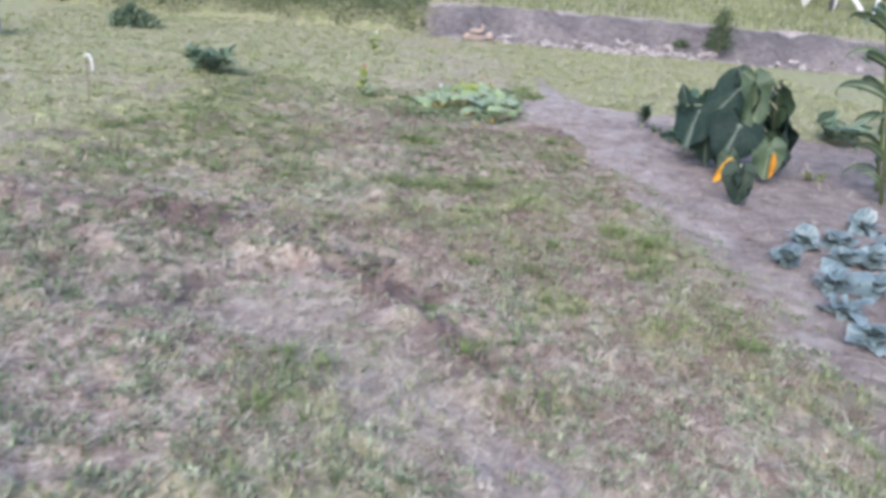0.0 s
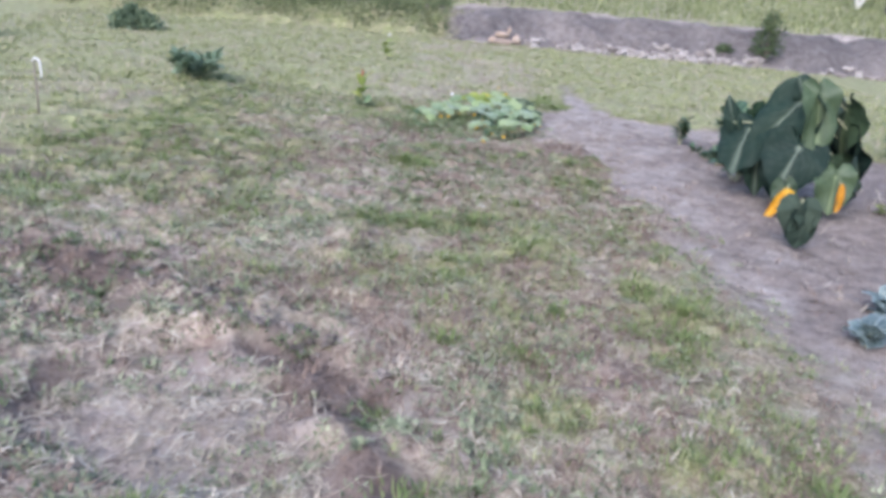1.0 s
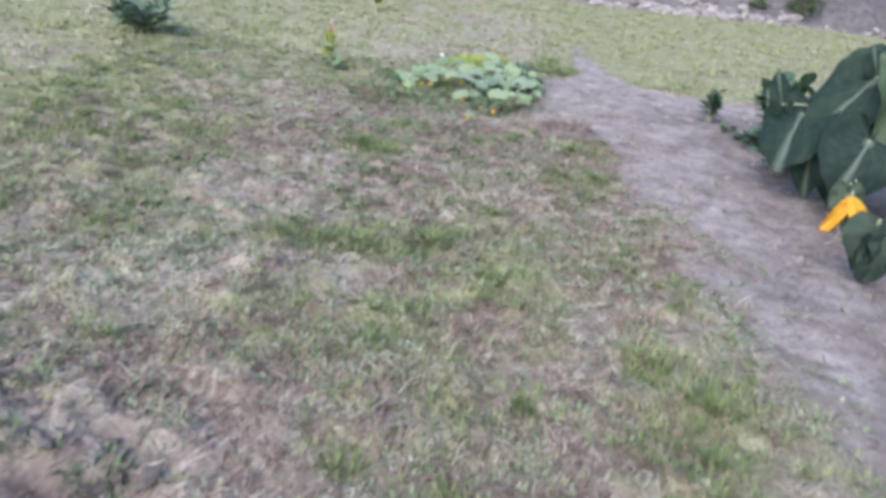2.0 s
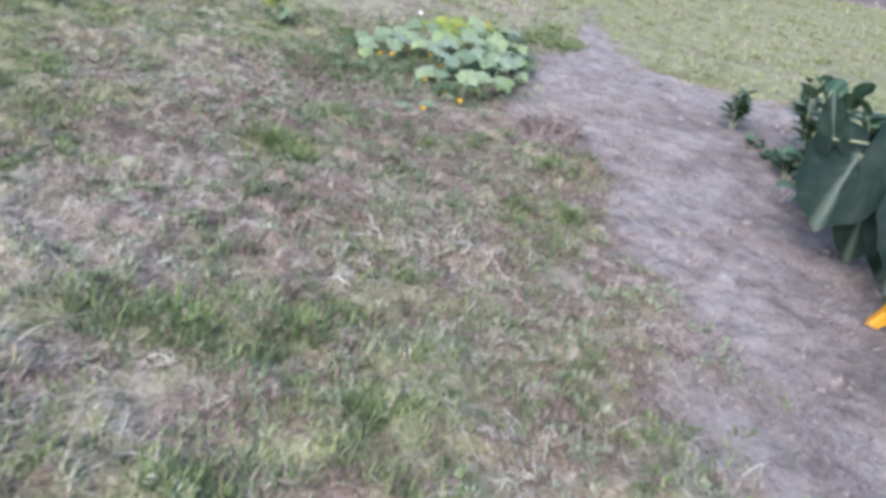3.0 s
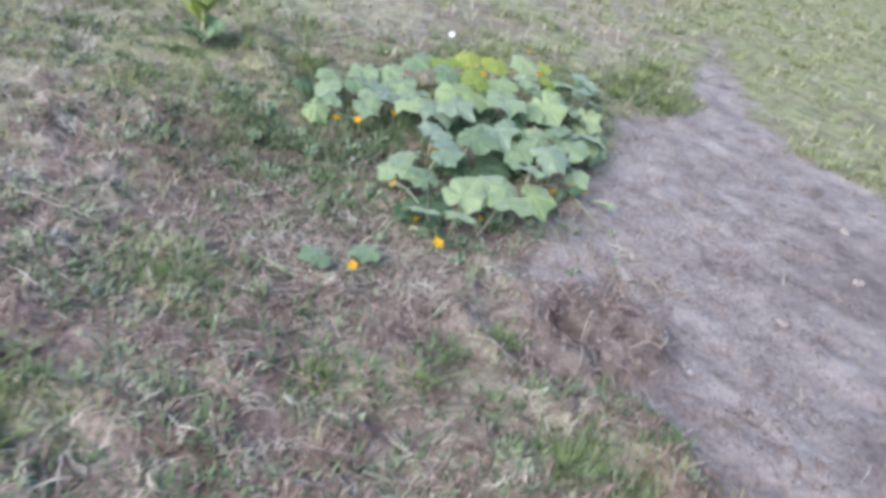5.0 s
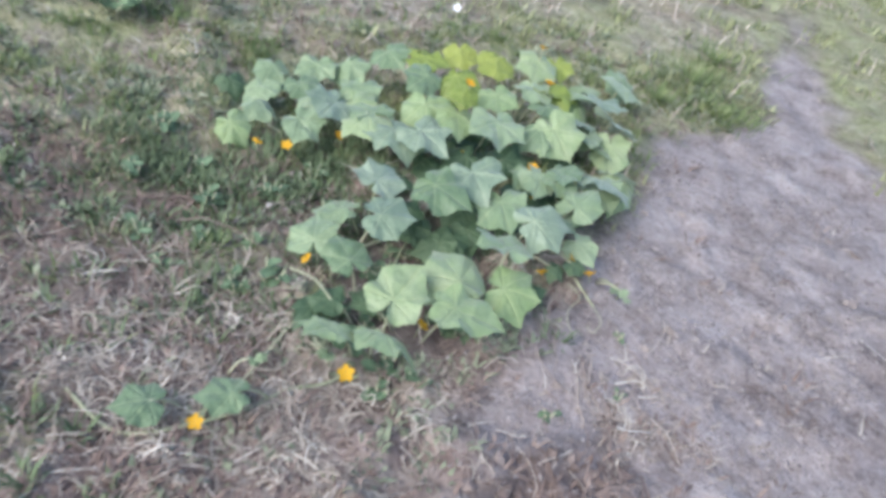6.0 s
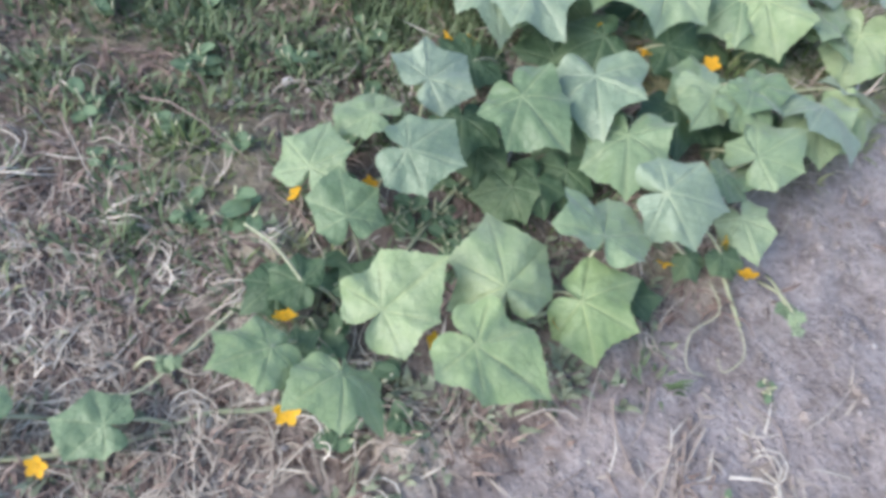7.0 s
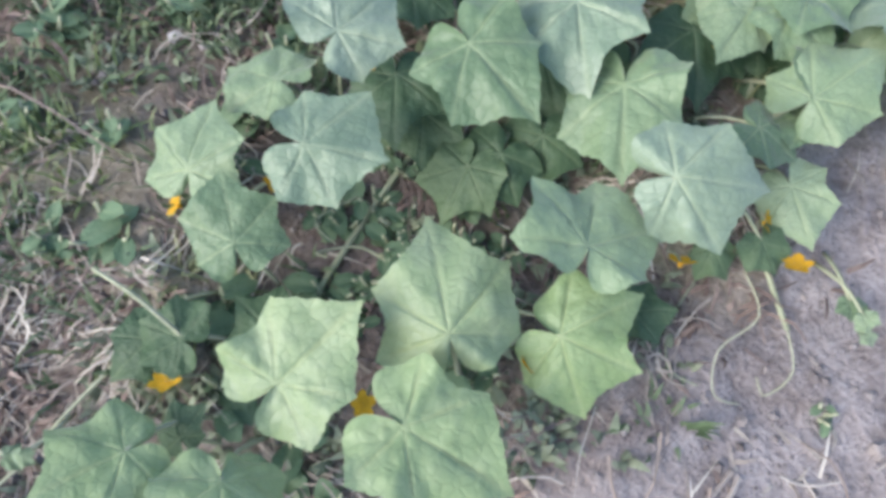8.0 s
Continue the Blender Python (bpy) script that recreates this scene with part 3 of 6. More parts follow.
def strap(name, length, width, lift, bend, material, steps=9, curl=0.0, channel=0.25):
    """A long arching grass-like leaf from the origin, out along +y."""
    bm = bmesh.new()
    lay = bm.verts.layers.float.new("vein")
    rows, p, a = [], Vector((0, 0, 0)), lift
    for k in range(steps + 1):
        u = k / steps
        w = width * (0.55 + 0.9 * u if u < 0.35 else 0.865 * (1 - ((u - 0.35) / 0.65) ** 1.6) + 0.004)
        up = Vector((0, -math.sin(a), math.cos(a)))
        row = []
        for j in (-1, -0.5, 0, 0.5, 1):
            v = bm.verts.new(p + Vector((j * w / 2, 0, 0)) + up * abs(j) * w * channel + Vector((curl * u * u * length, 0, 0)))
            v[lay] = 1.0 if j == 0 else 0.0
            row.append(v)
        rows.append(row)
        p = p + Vector((0, math.cos(a), math.sin(a))) * length / steps
        a -= bend / steps * (0.5 + 1.2 * u)
    for r, s in zip(rows, rows[1:]):
        for j in range(4):
            bm.faces.new((r[j], r[j + 1], s[j + 1], s[j]))
    me = bpy.data.meshes.new(name)
    bm.to_mesh(me)
    bm.free()
    for q in me.polygons:
        q.use_smooth = True
    me.materials.append(material)
    return me


# ---- ground ----
def spread(parts):
    """Grid lines: stretches of even steps, widening steps outside."""
    out = []
    for a, b, step in parts:
        out += list(np.arange(a, b - 1e-6, step))
    far_hi, far_lo = [parts[-1][1]], [parts[0][0]]
    step = 0.12
    while far_hi[-1] < 600:
        far_hi.append(far_hi[-1] + step)
        step *= 1.13
    step = 0.12
    while far_lo[-1] > -600:
        far_lo.append(far_lo[-1] - step)
        step *= 1.13
    return np.array(far_lo[:0:-1] + out + far_hi)


gx = spread([(-4.0, -1.6, 0.05), (-1.6, 0.2, 0.026), (0.2, 1.7, 0.016), (1.7, 2.6, 0.026), (2.6, 4.0, 0.05), (4.0, 8.0, 0.12)])
gy = spread([(-0.5, 1.2, 0.06), (1.2, 4.2, 0.026), (4.2, 6.6, 0.02), (6.6, 8.4, 0.016), (8.4, 10.6, 0.04), (10.6, 16.0, 0.10), (16.0, 19.0, 0.06)])
GX, GY = np.meshgrid(gx, gy)
flat_x, flat_y = GX.ravel(), GY.ravel()
cols = len(gx)
corner = (np.arange(len(gy) - 1)[:, None] * cols + np.arange(cols - 1)[None, :]).ravel()
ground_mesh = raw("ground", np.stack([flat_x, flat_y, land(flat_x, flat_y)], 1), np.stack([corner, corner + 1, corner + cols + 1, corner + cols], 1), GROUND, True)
for key, values in (("rust", rusty(flat_x, flat_y)), ("soil", bare(flat_x, flat_y)), ("green", lush(flat_x, flat_y)), ("damp", damp(flat_x, flat_y)), ("loam_and_shade", np.maximum(1 - bare(flat_x, flat_y, "pale"), 0.48 * smooth(flat_x + 0.7 * (vnoise(flat_x, flat_y, 0.3, 43) - 0.5), 1.75, 2.15) * smooth(8.6 - flat_y, 0, 0.6)))):
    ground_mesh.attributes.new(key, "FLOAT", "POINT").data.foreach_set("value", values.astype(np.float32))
ground = tagged(new("ground", ground_mesh), "worn garden ground, patchy dry turf and bare grey soil", "ground", kind="structure")


def nearness(x, y):
    """Fades the fine turf into the coarser turf farther off."""
    n = (vnoise(x, y, 0.8, 37) - 0.5) * 1.2
    return smooth(x + n, -3.1, -1.7) * smooth(9.4 - y + n, -0.2, 1.2)


# ---- turf: blades of grass and dry litter ----
def blades(name, seed, count, box, density, height, width, lean, material, label, category="grass", flock=0, radius=0.02):
    """Many single blades in one mesh, thicker where density(x, y) is high."""
    rs = np.random.RandomState(seed)
    x, y = rs.uniform(box[0], box[1], count * 6), rs.uniform(box[2], box[3], count * 6)
    keep = rs.rand(count * 6) < density(x, y) * (nearness(x, y) if box is NEAR else 1)
    x, y = x[keep][:count], y[keep][:count]
    n = len(x)
    head = rs.uniform(0, 2 * math.pi, n)
    if flock:
        # blades stand in small rosettes of uneven size, each leaning out from its heart
        size = np.maximum(1, rs.poisson(flock, n // flock + 1))
        heart_of = np.repeat(np.arange(len(size)), size)[:n]
        heart_of = np.concatenate([heart_of, rs.randint(0, len(size), n - len(heart_of))])
        r = radius * (0.5 + rs.rand(len(size)))[heart_of] * np.sqrt(rs.rand(n))
        x, y = x[heart_of] + r * np.cos(head), y[heart_of] + r * np.sin(head)
        head = head + rs.normal(0, 0.5, n)
    tall = rs.uniform(height[0], height[1], n) * (0.6 + 0.8 * rs.rand(n))
    tip = rs.uniform(lean[0], lean[1], n)
    w = rs.uniform(width[0], width[1], n) / 2
    z = land(x, y) - 0.004
    dx, dy = np.cos(head), np.sin(head)
    sx, sy = -dy * w, dx * w
    turn = rs.uniform(-0.35, 0.35, n)
    ex, ey = np.cos(head + turn), np.sin(head + turn)
    m = 0.55 * tall
    low = tip * np.where(tip > 1.28, 0.95, 0.6)
    mx, my, mz = x + dx * m * np.sin(low), y + dy * m * np.sin(low), z + m * np.cos(low) + 0.003
    r = tall - m
    tx, ty, tz = mx + ex * r * np.sin(tip), my + ey * r * np.sin(tip), np.maximum(mz + r * np.cos(tip), z + 0.006)
    co = np.stack([np.stack(p, 1) for p in ((x - sx, y - sy, z), (x + sx, y + sy, z), (mx - sx * 0.8, my - sy * 0.8, mz), (mx + sx * 0.8, my + sy * 0.8, mz), (tx, ty, tz))], 1).reshape(-1, 3)
    o = np.arange(n)[:, None] * 5
    tri = np.concatenate([o + [0, 1, 3], o + [0, 3, 2], o + [2, 3, 4]], 1).reshape(-1, 3)
    return tagged(new(name, raw(name, co, tri, material)), label, category, kind="stuff")


def cover(x, y):
    return 1 - bare(x, y)


def lushness(x, y):
    return cover(x, y) * (0.08 + 0.92 * lush(x, y) ** 1.2) * (0.10 + 0.90 * smooth(vnoise(x, y, 0.16, 21) * 0.75 + vnoise(x, y, 0.05, 33) * 0.25, 0.42, 0.64))


def greyness(x, y):
    return cover(x, y) * (0.06 + 0.94 * smooth(vnoise(x, y, 0.15, 22) * 0.7 + vnoise(x, y, 0.05, 26) * 0.3, 0.45, 0.68)) * (1 - 0.3 * lush(x, y)) * (1 - 0.25 * smooth(y, 5.4, 5.8) * smooth(7.3 - y, 0, 0.4))


def fresh(x, y):
    return cover(x, y) * smooth(lush(x, y), 0.32, 0.9) * (0.04 + 0.96 * smooth(vnoise(x, y, 0.13, 23) * 0.7 + vnoise(x, y, 0.045, 34) * 0.3, 0.46, 0.66))


def litter(x, y):
    return (0.12 + 0.88 * cover(x, y)) * (0.12 + 0.88 * smooth(vnoise(x, y, 0.32, 24) * 0.7 + vnoise(x, y, 0.1, 32) * 0.3, 0.42, 0.66)) * (1 - 0.5 * lush(x, y)) + 0.8 * np.exp(-((x - 1.13) ** 2 + (y - 7.42) ** 2) / 0.02)


NEAR, MIDDLE = (-3.4, 2.4, 1.0, 9.9), (-7.5, 6.5, 3.0, 16.4)
blades("lawn_grass", 1, 72000, NEAR, lushness, (0.018, 0.045), (0.003, 0.006), (0.6, 1.5), GRASS, "short patchy green grass over dry soil", flock=11, radius=0.030)
blades("fresh_grass", 2, 58000, NEAR, fresh, (0.022, 0.052), (0.003, 0.007), (0.5, 1.5), GRASS_BRIGHT, "bright green tufted grass in scattered clumps", flock=14, radius=0.035)
blades("grey_weeds", 3, 92000, NEAR, greyness, (0.012, 0.032), (0.007, 0.014), (0.9, 1.55), GRASS_GREY, "low grey-green weeds among dry grass", "weeds", flock=12, radius=0.026)
blades("dry_grass", 4, 22000, NEAR, litter, (0.03, 0.07), (0.003, 0.006), (1.3, 1.62), STRAW, "dry tan grass litter lying on the soil", "dry grass")
blades("bleached_straw", 9, 2600, NEAR, litter, (0.05, 0.12), (0.002, 0.005), (1.35, 1.62), BLEACHED, "bleached pale straw bits scattered over the turf", "straw")


def tangle(seed, count, box, density, length, width, material, name, label, curl=1.6, lift=0.02, bundle=6):
    """Curling dry stems lying over one another, each a narrow ribbon of five joints."""
    rs = np.random.RandomState(seed)
    x, y = rs.uniform(box[0], box[1], count * 6), rs.uniform(box[2], box[3], count * 6)
    keep = rs.rand(count * 6) < density(x, y)
    x, y = x[keep][:count], y[keep][:count]
    n = len(x)
    a, turn = rs.uniform(0, 2 * math.pi, n), rs.normal(0, curl, n) / 5
    # loose bundles: strands share a root and a heading
    lead = np.arange(n) - np.arange(n) % np.maximum(1, bundle)
    x, y = x[lead] + rs.normal(0, 0.010, n), y[lead] + rs.normal(0, 0.010, n)
    a, turn = a[lead] + rs.normal(0, 0.45, n), turn[lead] + rs.normal(0, 0.10, n)
    step = rs.uniform(length[0], length[1], n) / 5
    rise, tilt = lift * rs.rand(n) ** 1.5, rs.uniform(-1, 1, n)
    w = rs.uniform(width[0], width[1], n) / 2
    rows = []
    for k in range(6):
        u = k / 5
        z = land(x, y) + 0.004 + rise * (np.sin(math.pi * np.clip(u + 0.25 * tilt, 0, 1)))
        taper = w * (1 - 0.55 * u)
        rows += [np.stack([x - np.sin(a) * taper, y + np.cos(a) * taper, z], 1), np.stack([x + np.sin(a) * taper, y - np.cos(a) * taper, z + taper * tilt], 1)]
        x, y, a = x + step * np.cos(a), y + step * np.sin(a), a + turn + rs.normal(0, 0.18, n)
    co = np.stack(rows, 1).reshape(-1, 3)
    o = np.arange(n)[:, None] * 12
    quads = np.concatenate([o + [2 * k, 2 * k + 1, 2 * k + 3, 2 * k + 2] for k in range(5)], 1).reshape(-1, 4)
    return tagged(new(name, raw(name, co, quads, material)), label, "straw", kind="stuff")


STRAWY_FRONT = ((-0.42, 2.85, 0.30, 0.6), (-0.36, 2.78, 0.12, 0.8), (0.23, 2.12, 0.2, 0.6), (-0.1, 2.4, 0.2, 0.5), (0.8, 2.4, 0.5, 0.5), (1.9, 2.3, 0.4, 0.5), (-0.75, 3.45, 0.2, 0.6), (0.3, 3.1, 0.25, 0.5))
STRAWY_BACK = ((0.42, 5.31, 0.15, 0.9), (0.64, 5.36, 0.18, 1.0), (0.85, 5.42, 0.16, 0.8), (1.43, 5.53, 0.12, 0.7), (0.94, 4.77, 0.12, 0.8), (1.11, 4.62, 0.14, 0.8), (0.60, 6.16, 0.2, 0.7), (-0.4, 6.0, 0.4, 0.5),
               (0.30, 7.02, 0.18, 0.8), (0.12, 6.95, 0.18, 0.6), (1.16, 7.36, 0.10, 0.6), (1.09, 7.05, 0.16, 0.6), (-0.9, 6.9, 0.4, 0.4), (0.55, 6.92, 0.15, 0.7))


def strawy(x, y):
    g = 0.05 + 0.42 * smooth(vnoise(x, y, 0.30, 52) * 0.65 + vnoise(x, y, 0.09, 53) * 0.35, 0.42, 0.68)
    g = g + 0.55 * smooth(0.34 - near_line(x, y, WORN), 0, 0.2)
    for cx, cy, r, k in STRAWY_FRONT + STRAWY_BACK:
        g = g + 0.8 * k * np.exp(-((x - cx) ** 2 + (y - cy) ** 2) / (r * r))
    return np.clip(g, 0, 1) * (0.06 + 0.94 * np.maximum(cover(x, y), 0.8 * smooth(g, 0.45, 0.8))) * (1 - 0.35 * lush(x, y))


def deadness(x, y):
    return (1 - 0.9 * bare(x, y, "pale")) * (0.08 + 0.92 * smooth(vnoise(x, y, 0.45, 35) * 0.6 + vnoise(x, y, 0.11, 36) * 0.4, 0.46, 0.66) + 1.2 * rusty(x, y)) * (1 - 0.6 * smooth(y - 0.3 * x, 7.0, 8.0))


WALKED = (-1.9, 1.75, 1.5, 8.9)
tangle(71, 20000, WALKED, strawy, (0.03, 0.10), (0.0016, 0.0036), STRAW, "straw_tangle", "curling dry straw tangled through worn turf")
tangle(72, 4200, WALKED, strawy, (0.04, 0.11), (0.0018, 0.0040), BLEACHED, "bleached_tangle", "bleached curling straw on worn turf", 2.2, 0.03)
tangle(73, 14000, WALKED, deadness, (0.03, 0.09), (0.0022, 0.005), DEAD, "brown_tangle", "brown dead stems tangled in worn turf")


blades("dead_weeds", 10, 56000, NEAR, deadness, (0.015, 0.05), (0.003, 0.008), (1.0, 1.6), DEAD, "dead reddish-brown weeds lying in the turf", "dry weeds", flock=9, radius=0.032)
SPOTS_A = (
    (-0.02, 5.42, 0.16), (0.06, 5.36, 0.15), (0.0, 5.2, 0.15), (0.85, 5.6, 0.1), (1.02, 5.65, 0.1), (0.5, 5.7, 0.1),
    (0.3, 6.1, 0.1), (0.05, 7.35, 0.22), (0.2, 7.6, 0.2), (-0.15, 7.55, 0.25), (-0.3, 7.25, 0.2), (0.25, 7.3, 0.15),
    (0.1, 8.0, 0.2), (0.55, 7.6, 0.12), (-0.72, 3.54, 0.15), (-0.48, 3.32, 0.13), (-0.28, 3.2, 0.1), (-1.0, 3.75, 0.2),
    (-1.5, 3.7, 0.25), (0.12, 2.85, 0.16),
)
SPOTS_B = (
    (-1.5, 2.75, 0.3), (-1.9, 3.3, 0.3), (-0.9, 3.5, 0.25), (-2.27, 4.9, 0.35), (0.05, 4.75, 0.2), (0.4, 4.8, 0.2),
    (0.45, 2.05, 0.2), (1.2, 6.5, 0.15), (1.1, 6.0, 0.15), (-1.2, 1.9, 0.3), (1.2, 9.15, 0.2), (0.2, 6.6, 0.22),
    (0.7, 6.5, 0.2), (-0.3, 6.4, 0.25), (0.5, 6.0, 0.2), (1.25, 6.75, 0.12), (0.0, 5.6, 0.2), (0.8, 5.9, 0.15),
)
SPOTS_HOLE = ((0.82, 6.62, 0.16), (0.65, 6.45, 0.12), (0.10, 6.68, 0.15), (1.16, 6.42, 0.15), (0.30, 6.35, 0.10), (0.95, 6.35, 0.10), (-0.20, 4.72, 0.12), (0.10, 4.76, 0.12), (0.30, 4.80, 0.12))
DARK_SPOTS = SPOTS_HOLE + SPOTS_A + SPOTS_B


def dark_spots(x, y):
    g = 0.24 * smooth(vnoise(x, y, 0.4, 27) * 0.6 + vnoise(x, y, 0.12, 28) * 0.4, 0.5, 0.72)
    for cx, cy, r in DARK_SPOTS:
        g = g + 0.9 * np.exp(-((x - cx) ** 2 + (y - cy) ** 2) / (r * r))
    return (1 - bare(x, y, "pale")) * np.clip(g, 0, 1) * (0.15 + 0.85 * smooth(vnoise(x, y, 0.07, 29), 0.4, 0.65))


blades("dark_weeds", 8, 50000, NEAR, dark_spots, (0.018, 0.05), (0.004, 0.009), (0.5, 1.5), WEEDY, "dark green low weeds in scattered patches", "weeds", flock=14, radius=0.03)
blades("weedy_grass", 11, 9500, (-0.9, 0.50, 6.95, 8.35), lambda x, y: (0.05 + 0.95 * smooth(vnoise(x, y, 0.16, 41) * 0.7 + vnoise(x, y, 0.05, 42) * 0.3, 0.42, 0.64)) * smooth(x, -0.5, 0.05) * smooth(0.5 - x, 0, 0.25) * smooth(y + 0.4 * x, 7.12, 7.42) * smooth(8.2 - y, 0, 0.5),
       (0.02, 0.055), (0.003, 0.007), (0.5, 1.5), WEEDY, "dense green weedy grass beside the cucumber plant", flock=12, radius=0.03)
STUBBLE = ((0.32, 6.98, 0.20), (0.12, 6.92, 0.18), (0.55, 6.92, 0.14), (1.19, 7.36, 0.09), (0.42, 7.12, 0.10), (-0.1, 6.95, 0.15))


def stubble(x, y):
    g = 0.0
    for cx, cy, r in STUBBLE:
        g = g + np.exp(-((x - cx) ** 2 + (y - cy) ** 2) / (r * r))
    return np.clip(g, 0, 1) * (0.25 + 0.75 * smooth(vnoise(x, y, 0.07, 46), 0.35, 0.6))


blades("dry_stubble", 12, 3200, (-0.4, 1.4, 6.6, 7.65), stubble, (0.02, 0.07), (0.0016, 0.0032), (1.25, 1.6), STRAW, "dry tangled straw stubble on bare soil", "straw")
blades("dead_litter", 13, 5200, (-0.4, 1.4, 6.6, 7.65), stubble, (0.015, 0.04), (0.003, 0.007), (1.2, 1.6), DEAD, "dead brown leaf litter on bare soil", "dry weeds", flock=7, radius=0.02)
away = lambda f: (lambda x, y: f(x, y) * (1 - nearness(x, y) * (x < 2.2)))  # noqa: E731
blades("far_lawn_grass", 5, 60000, MIDDLE, away(lushness), (0.025, 0.06), (0.008, 0.016), (0.3, 1.3), GRASS, "short yellow-green lawn grass farther off", flock=9, radius=0.055)
blades("far_dry_grass", 6, 26000, MIDDLE, away(litter), (0.04, 0.11), (0.005, 0.009), (1.0, 1.6), STRAW, "dry tan grass on the lawn farther off", "dry grass")
blades("terrace_grass", 7, 60000, (-9, 22, 17.4, 40), lambda x, y: cover(x, y) * (0.3 + 0.7 * vnoise(x, y, 0.8, 25)), (0.08, 0.20), (0.015, 0.035), (0.2, 1.1), TERRACE, "rough grey-green grass above the soil bank")


def clump(seed, x, y, count, radius, height):
    """The corners of a tuft of grass, five to a blade."""
    rs = np.random.RandomState(seed)
    count = 2 * count
    a, r = rs.uniform(0, 2 * math.pi, count), radius * np.abs(rs.normal(0, 0.55, count))
    bx, by = r * np.cos(a), r * np.sin(a)
    tall, tip = height * rs.uniform(0.28, 0.85, count), rs.uniform(0.4, 1.5, count)
    head = a + rs.uniform(-0.8, 0.8, count)
    w = rs.uniform(0.002, 0.004, count)
    dx, dy = np.cos(head), np.sin(head)
    ground_z = np.full(count, land_at(x, y) - 0.006)
    co = []
    for u, s in ((0, 1), (0.5, 0.85)):
        q = tall * u
        for k in (-1, 1):
            co.append(np.stack([bx + dx * q * np.sin(tip * 0.6) - k * dy * w * s, by + dy * q * np.sin(tip * 0.6) + k * dx * w * s, ground_z + q * np.cos(tip * 0.6)], 1))
    m = tall * 0.5
    co.append(np.stack([bx + dx * (m * np.sin(tip * 0.6) + m * np.sin(tip)), by + dy * (m * np.sin(tip * 0.6) + m * np.sin(tip)), ground_z + m * np.cos(tip * 0.6) + m * np.cos(tip)], 1))
    return np.stack(co, 1).reshape(-1, 3) + [x, y, 0]


tufts = []
TUFTS_A = (
    (-0.13, 6.12, 130, 0.17, 0.13), (0.02, 5.98, 70, 0.09, 0.12), (0.1, 4.72, 110, 0.16, 0.09), (0.4, 4.82, 90, 0.14, 0.09), (-0.2, 4.72, 80, 0.14, 0.08), (0.7, 4.55, 100, 0.14, 0.09),
    (1.18, 5.98, 90, 0.13, 0.08), (0.95, 6.02, 60, 0.1, 0.08), (1.34, 3.85, 110, 0.13, 0.1), (1.28, 3.62, 80, 0.1, 0.09), (1.46, 2.62, 90, 0.1, 0.11), (1.08, 6.45, 80, 0.14, 0.07),
    (0.42, 2.05, 70, 0.17, 0.07), (0.24, 2.39, 60, 0.1, 0.07), (-0.44, 2.3, 60, 0.12, 0.07), (0.29, 3.4, 70, 0.12, 0.08), (0.5, 6.48, 60, 0.1, 0.06), (0.72, 6.56, 50, 0.08, 0.06),
)
TUFTS_B = (
    (0.86, 6.8, 50, 0.08, 0.06), (0.62, 3.3, 60, 0.1, 0.08), (0.8, 3.75, 70, 0.1, 0.08), (0.13, 2.9, 50, 0.1, 0.07), (-0.46, 1.92, 70, 0.1, 0.08), (-0.3, 2.28, 60, 0.1, 0.07),
    (1.2, 9.1, 110, 0.16, 0.1), (1.05, 9.3, 120, 0.2, 0.11), (1.12, 9.65, 110, 0.22, 0.11), (0.95, 9.0, 70, 0.12, 0.09), (-0.5, 4.6, 60, 0.14, 0.07),
)
for n, (x, y, count, radius, height) in enumerate(TUFTS_A + TUFTS_B):
    tufts.append(clump(40 + n, x, y, count, radius, height))
tufts = np.concatenate(tufts)
first = np.arange(len(tufts) // 5)[:, None] * 5
tagged(new("grass_tufts", raw("grass_tufts", tufts, np.concatenate([first + [0, 1, 3], first + [0, 3, 2], first + [2, 3, 4]], 1).reshape(-1, 3), GRASS_BRIGHT)),
       "small tufts of bright green grass in worn turf", "grass tufts", kind="stuff")


def heaps(x, y):
    """Where coarse bleached stems lie heaped: on the turf and on the worn patch."""
    return sum(k * np.exp(-((x - cx) ** 2 + (y - cy) ** 2) / (r * r)) for cx, cy, r, k in ((0.42, 5.31, 0.14, 0.8), (0.64, 5.36, 0.17, 1.0), (0.86, 5.45, 0.14, 0.8), (-0.40, 2.82, 0.20, 1.0), (1.12, 4.64, 0.10, 0.8), (1.17, 7.38, 0.09, 0.3)))


tangle(74, 620, (-0.9, 1.4, 2.4, 7.6), heaps, (0.06, 0.16), (0.0035, 0.0065), BLEACHED, "coarse_straw", "coarse bleached stems heaped on worn turf", 2.4, 0.04, 3)


# ---- the cucumber plant ----
CUC_SHAPES = {}
for tone, mat_ in enumerate((CUC, CUC_PALE, CUC_DARK, CUC_YELLOW, CUC_SHEEN)):
    CUC_SHAPES[tone] = [blade_mesh("cucumber_leaf", 11 + k + 7 * tone, lobed, 15, 96, (0, 0.92, -0.92, 1.82, -1.82), 0.062, 0.08 + 0.08 * k, 0.065 * ((k * 5) % 6 - 2.6), mat_, 0.05 + 0.014 * (k % 3), 0.0, 0.07) for k in range(6)]

cucumber = thing("cucumber_plant", 0.55, 7.7, 0.0, "sprawling cucumber plant with pale lobed leaves and small yellow flowers", "cucumber plant")
crng = random.Random(5)
CROWN = Vector((0.45, 8.05, 0.03))


